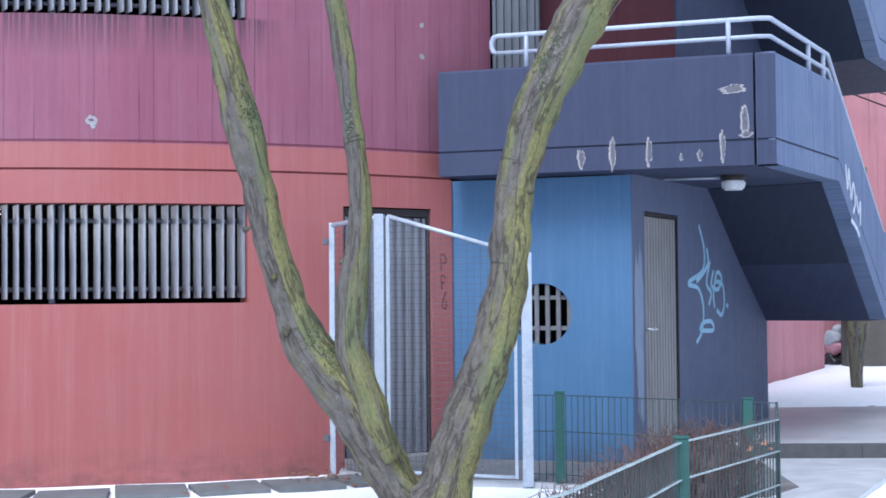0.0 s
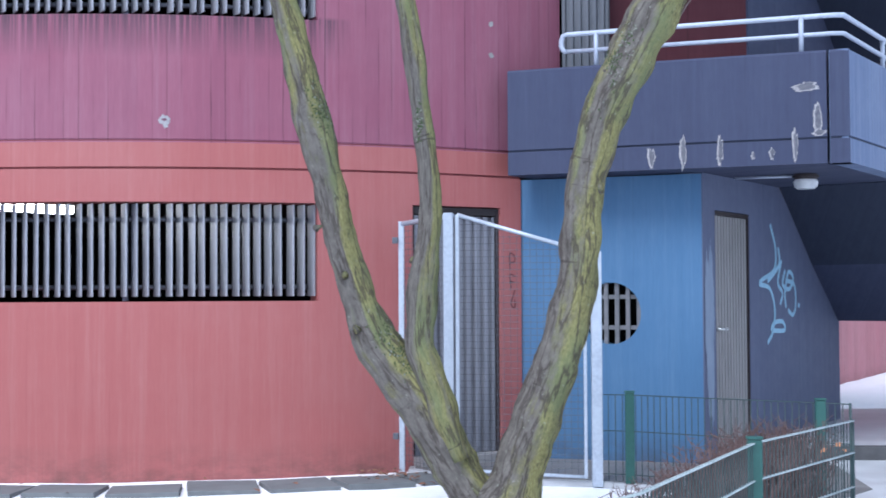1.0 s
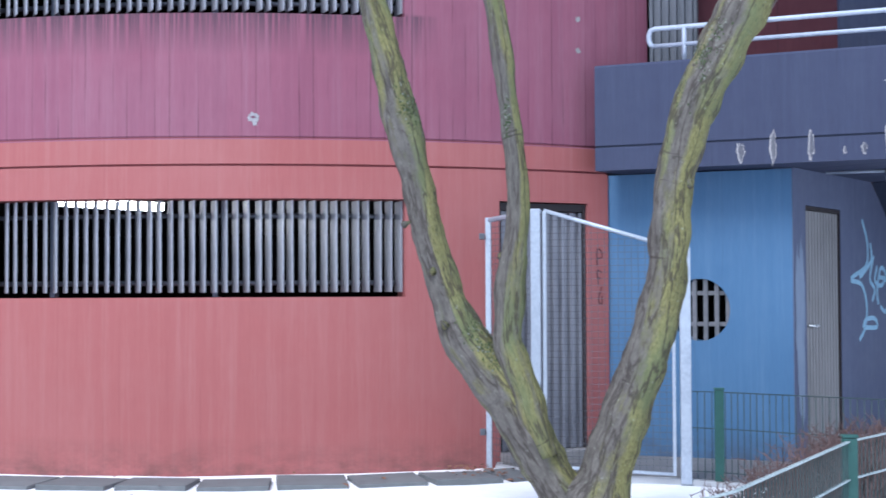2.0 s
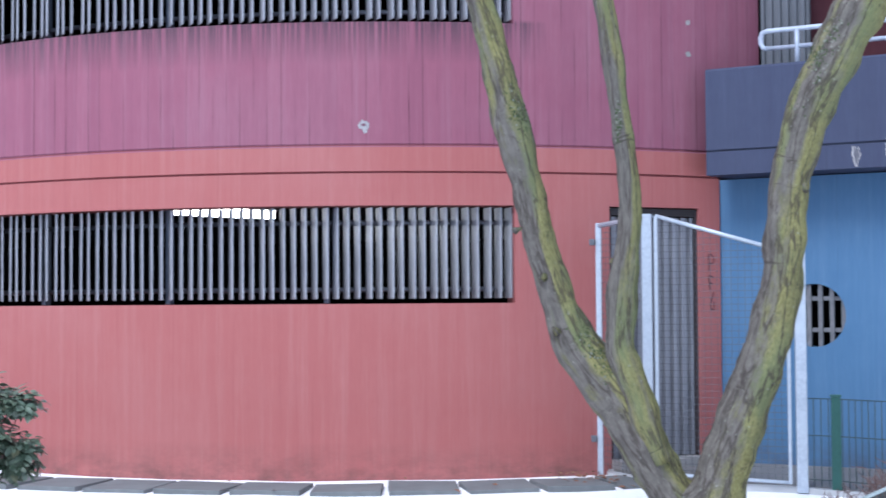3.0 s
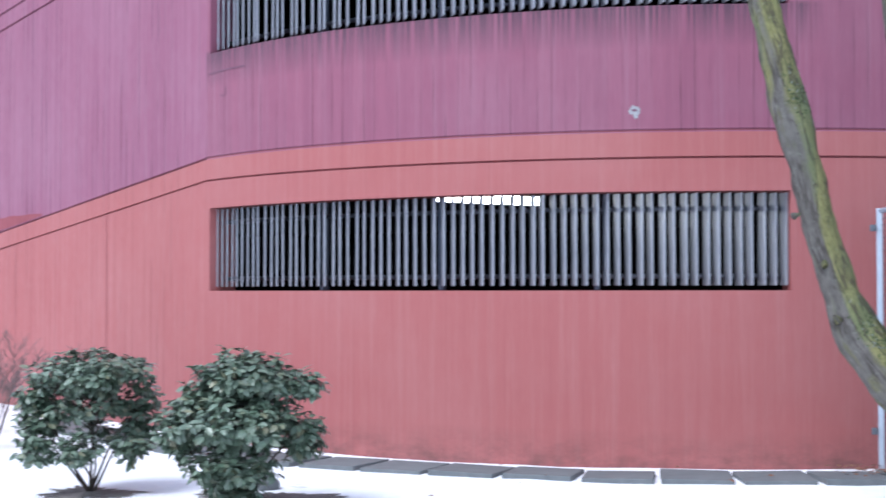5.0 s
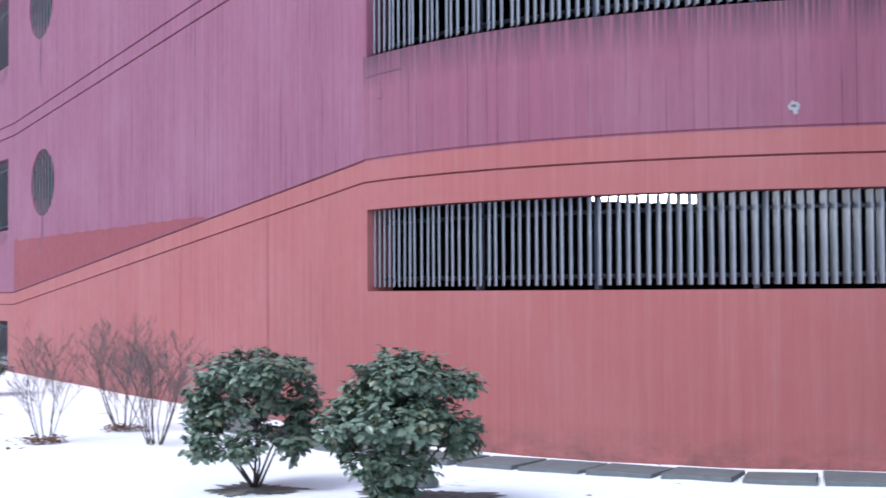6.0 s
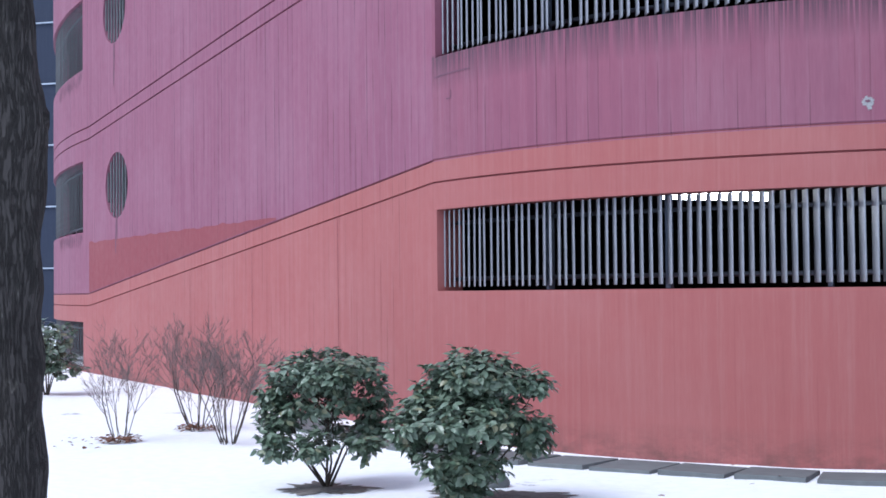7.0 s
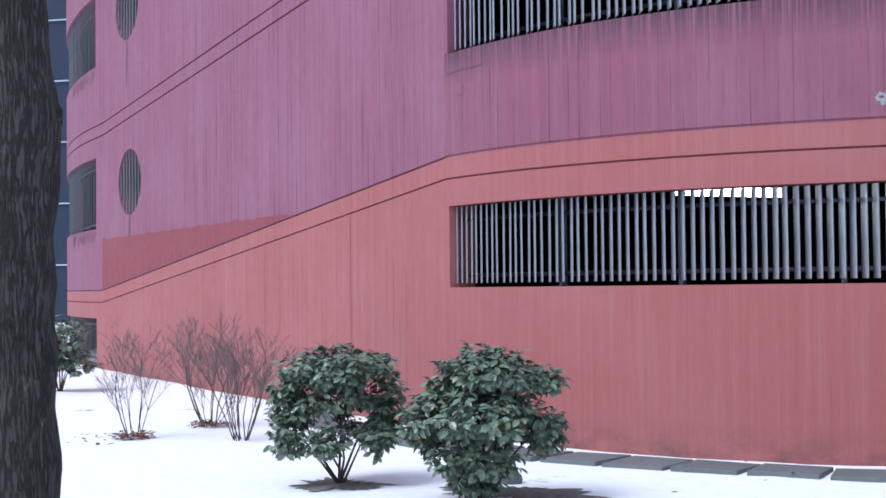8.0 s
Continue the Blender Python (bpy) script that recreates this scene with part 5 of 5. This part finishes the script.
def stroke(name, path, points, r, mat, parent, label="", proud=0.004):
    """A painted stroke lying on a wall, through (s, z) points."""
    cols = smooth_line([(s, 0, z, r) for s, z in points], 0.03)
    verts, faces = [], []
    for i, c in enumerate(cols):
        a, b = cols[max(i - 1, 0)], cols[min(i + 1, len(cols) - 1)]
        d = Vector((b[0] - a[0], b[2] - a[2])).normalized()
        for side in (-1, 1):
            s, z = c[0] - d.y * r * side, c[2] + d.x * r * side
            p, o = path(s)
            verts.append((*(p + o * proud), z))
        if i:
            k = 2 * i
            faces.append((k - 2, k, k + 1, k - 1))
    return child(name, mesh_of(name, verts, faces, mat), parent, label)


def wall_marks():
    sc = RC * (radians(9.84) - A_L)
    blot("chip", tower, sc, 2.835, 0.095, 0.07, CHIP, "pale chipped spot", tower_wall, 1)
    blot("chip_core", tower, sc, 2.838, 0.04, 0.02, DRIP, "dark hole in the chip", tower_wall, 3, 0.006)
    blot("chip", tower, sc + 0.01, 2.80, 0.04, 0.06, CHIP, "pale chipped spot", tower_wall, 5, 0.0045)
    for k, (s, z, w, h) in enumerate(((1.23, 2.545, 0.07, 0.17), (1.49, 2.58, 0.06, 0.27), (1.79, 2.585, 0.055, 0.25), (2.05, 2.53, 0.035, 0.06), (2.2, 2.54, 0.05, 0.10), (2.38, 2.60, 0.05, 0.27), (2.55, 2.80, 0.075, 0.24), (2.56, 2.69, 0.12, 0.05), (2.47, 3.055, 0.25, 0.075))):
        blot("chip", parapet_front, s, z, w * 0.92, h * 0.92, CHIP, "flaked bare concrete", landing, k + 2)
        blot("chip_core", parapet_front, s + 0.005, z + 0.004, w * 0.6, h * 0.76, CHIPCORE, "grey bare core", landing, k + 2, 0.0045)
    tag = [[(1.68, 2.09), (1.82, 1.87), (1.78, 1.67), (1.44, 1.57), (1.37, 1.53), (1.65, 1.49), (1.78, 1.31), (1.73, 1.10), (1.57, 0.99)],
           [(1.67, 1.10), (1.75, 1.17), (2.00, 1.18), (2.06, 1.10), (1.73, 1.10)],
           [(1.90, 1.88), (1.93, 1.73), (1.72, 1.61), (1.59, 1.56)],
           [(1.99, 1.76), (1.88, 1.55), (2.01, 1.45), (1.94, 1.34)],
           [(2.09, 1.67), (2.02, 1.53), (2.22, 1.49), (2.33, 1.60), (2.19, 1.65), (2.08, 1.45), (2.11, 1.31)],
           [(2.12, 1.57), (2.36, 1.53), (2.40, 1.34), (2.31, 1.24), (2.17, 1.29)],
           [(2.47, 1.34), (2.52, 1.32)]]
    for pts in tag:
        stroke("spray_stroke", blue_side, pts, 0.021, GRAFFITI, block, "pale blue sprayed scrawl")
    for pts in ([(2.22, 2.62), (2.28, 2.40), (2.34, 2.58), (2.40, 2.32)], [(2.42, 2.30), (2.50, 2.46), (2.58, 2.30), (2.48, 2.18)], [(2.62, 2.36), (2.70, 2.20), (2.78, 2.30), (2.76, 2.08)], [(2.40, 2.12), (2.6, 2.05), (2.72, 1.98)]):
        stroke("spray_stroke", parapet_side, pts, 0.022, WHITEPAINT, landing, "white sprayed scrawl")
    s0 = RC * (radians(37.7) - A_L)
    for k, pts in enumerate(([(0, 1.66), (0.0, 1.80), (0.05, 1.78), (0.05, 1.73), (0.0, 1.72)], [(0.01, 1.50), (0.0, 1.62), (0.05, 1.60)], [(0.0, 1.56), (0.04, 1.55)], [(0.05, 1.48), (0.01, 1.36), (0.05, 1.33), (0.05, 1.40)])):
        stroke("marker_stroke", tower, [(s0 + s, z) for s, z in pts], 0.005, BLACKPAINT, tower_wall, "black marker scrawl")
    for k, (s, z) in enumerate(((RC * (radians(36.0) - A_L), 3.77), (RC * (radians(36.0) - A_L), 3.5))):
        blot("plug", tower, s, z, 0.05, 0.045, LIGHTCONC, "small grey plug", tower_wall, k + 30)
    for run, foot in ((5.02, 0.0), (7.55, 0.0), (2.3, 0.0)):
        s = RUN - run
        stroke("panel_joint", ramp_wall, [(s, foot), (s + 0.004, 1.0), (s, sloped(B2)(s) - 0.02)], 0.005, GROOVESHADE_JOINT, ramp, "dark upright panel joint", 0.003)
    for k, (s, z, w, h) in enumerate(((1.84, 2.52, 0.10, 0.42), (1.80, 2.28, 0.07, 0.40), (1.72, 5.52, 0.09, 0.36), (1.70, 5.15, 0.05, 0.5))):
        blot("stain", ramp_wall, s, z, w, h, DRIP, "dark water stain below the round opening", ramp, k + 50)
    for k in range(16):
        s = F_R - 0.1 - 0.16 * k + 0.05 * math.sin(k * 7.1)
        blot("stain", far_curve, s, 2.44 - 0.03 * (k % 3), 0.05, 0.16 + 0.05 * (k % 4), DRIP, "dark water stain below a window", far, k + 60)
        blot("stain", far_curve, s, 5.40 - 0.03 * (k % 4), 0.05, 0.18 + 0.05 * (k % 3), DRIP, "dark water stain below a window", far, k + 80)
    # A paler ragged strip between the block's corner and the door.
    blot("paint_wear", blue_side, 0.14, 1.15, 0.18, 1.5, PALESTRIPBLUE, "paler blue strip beside the door", block, 44)
    stroke("crack", tower, [(0.05, 3.48), (0.32, 3.49), (0.69, 3.49)], 0.007, DRIP, tower_wall, "dark crack below the sill")
    stroke("crack", tower, [(0.28, 3.25), (0.36, 3.25), (0.36, 3.33)], 0.006, DRIP, tower_wall, "dark rusty hook mark")


wall_marks()


# ---- a dark neighbour far off behind the ramp ----
def far_house():
    house = thing("apartment_building", "dark blue-grey building far behind the ramp wall", "building")
    v, f = solid([(-59.324, 45.08), (-29.171, 52.484), (-32.972, 62.561), (-63.125, 55.157)], 0, 22)
    child("wall", mesh_of("wall", v, f, SOFFIT, [(p[0], p[2]) for p in v]), house)
    d = (Vector((-29.171, 52.484, 0)) - Vector((-59.324, 45.08, 0))).normalized()
    for k in range(7):
        a = Vector((-59.324, 45.08, 2.6 + 2.8 * k)) + Vector((d.y, -d.x, 0)) * 0.06
        tube_line = [a + d * 1, a + d * 30]
        part("balcony_rail", tube(bmesh.new(), tube_line, 0.04, 6), HANDRAIL, house)


far_house()
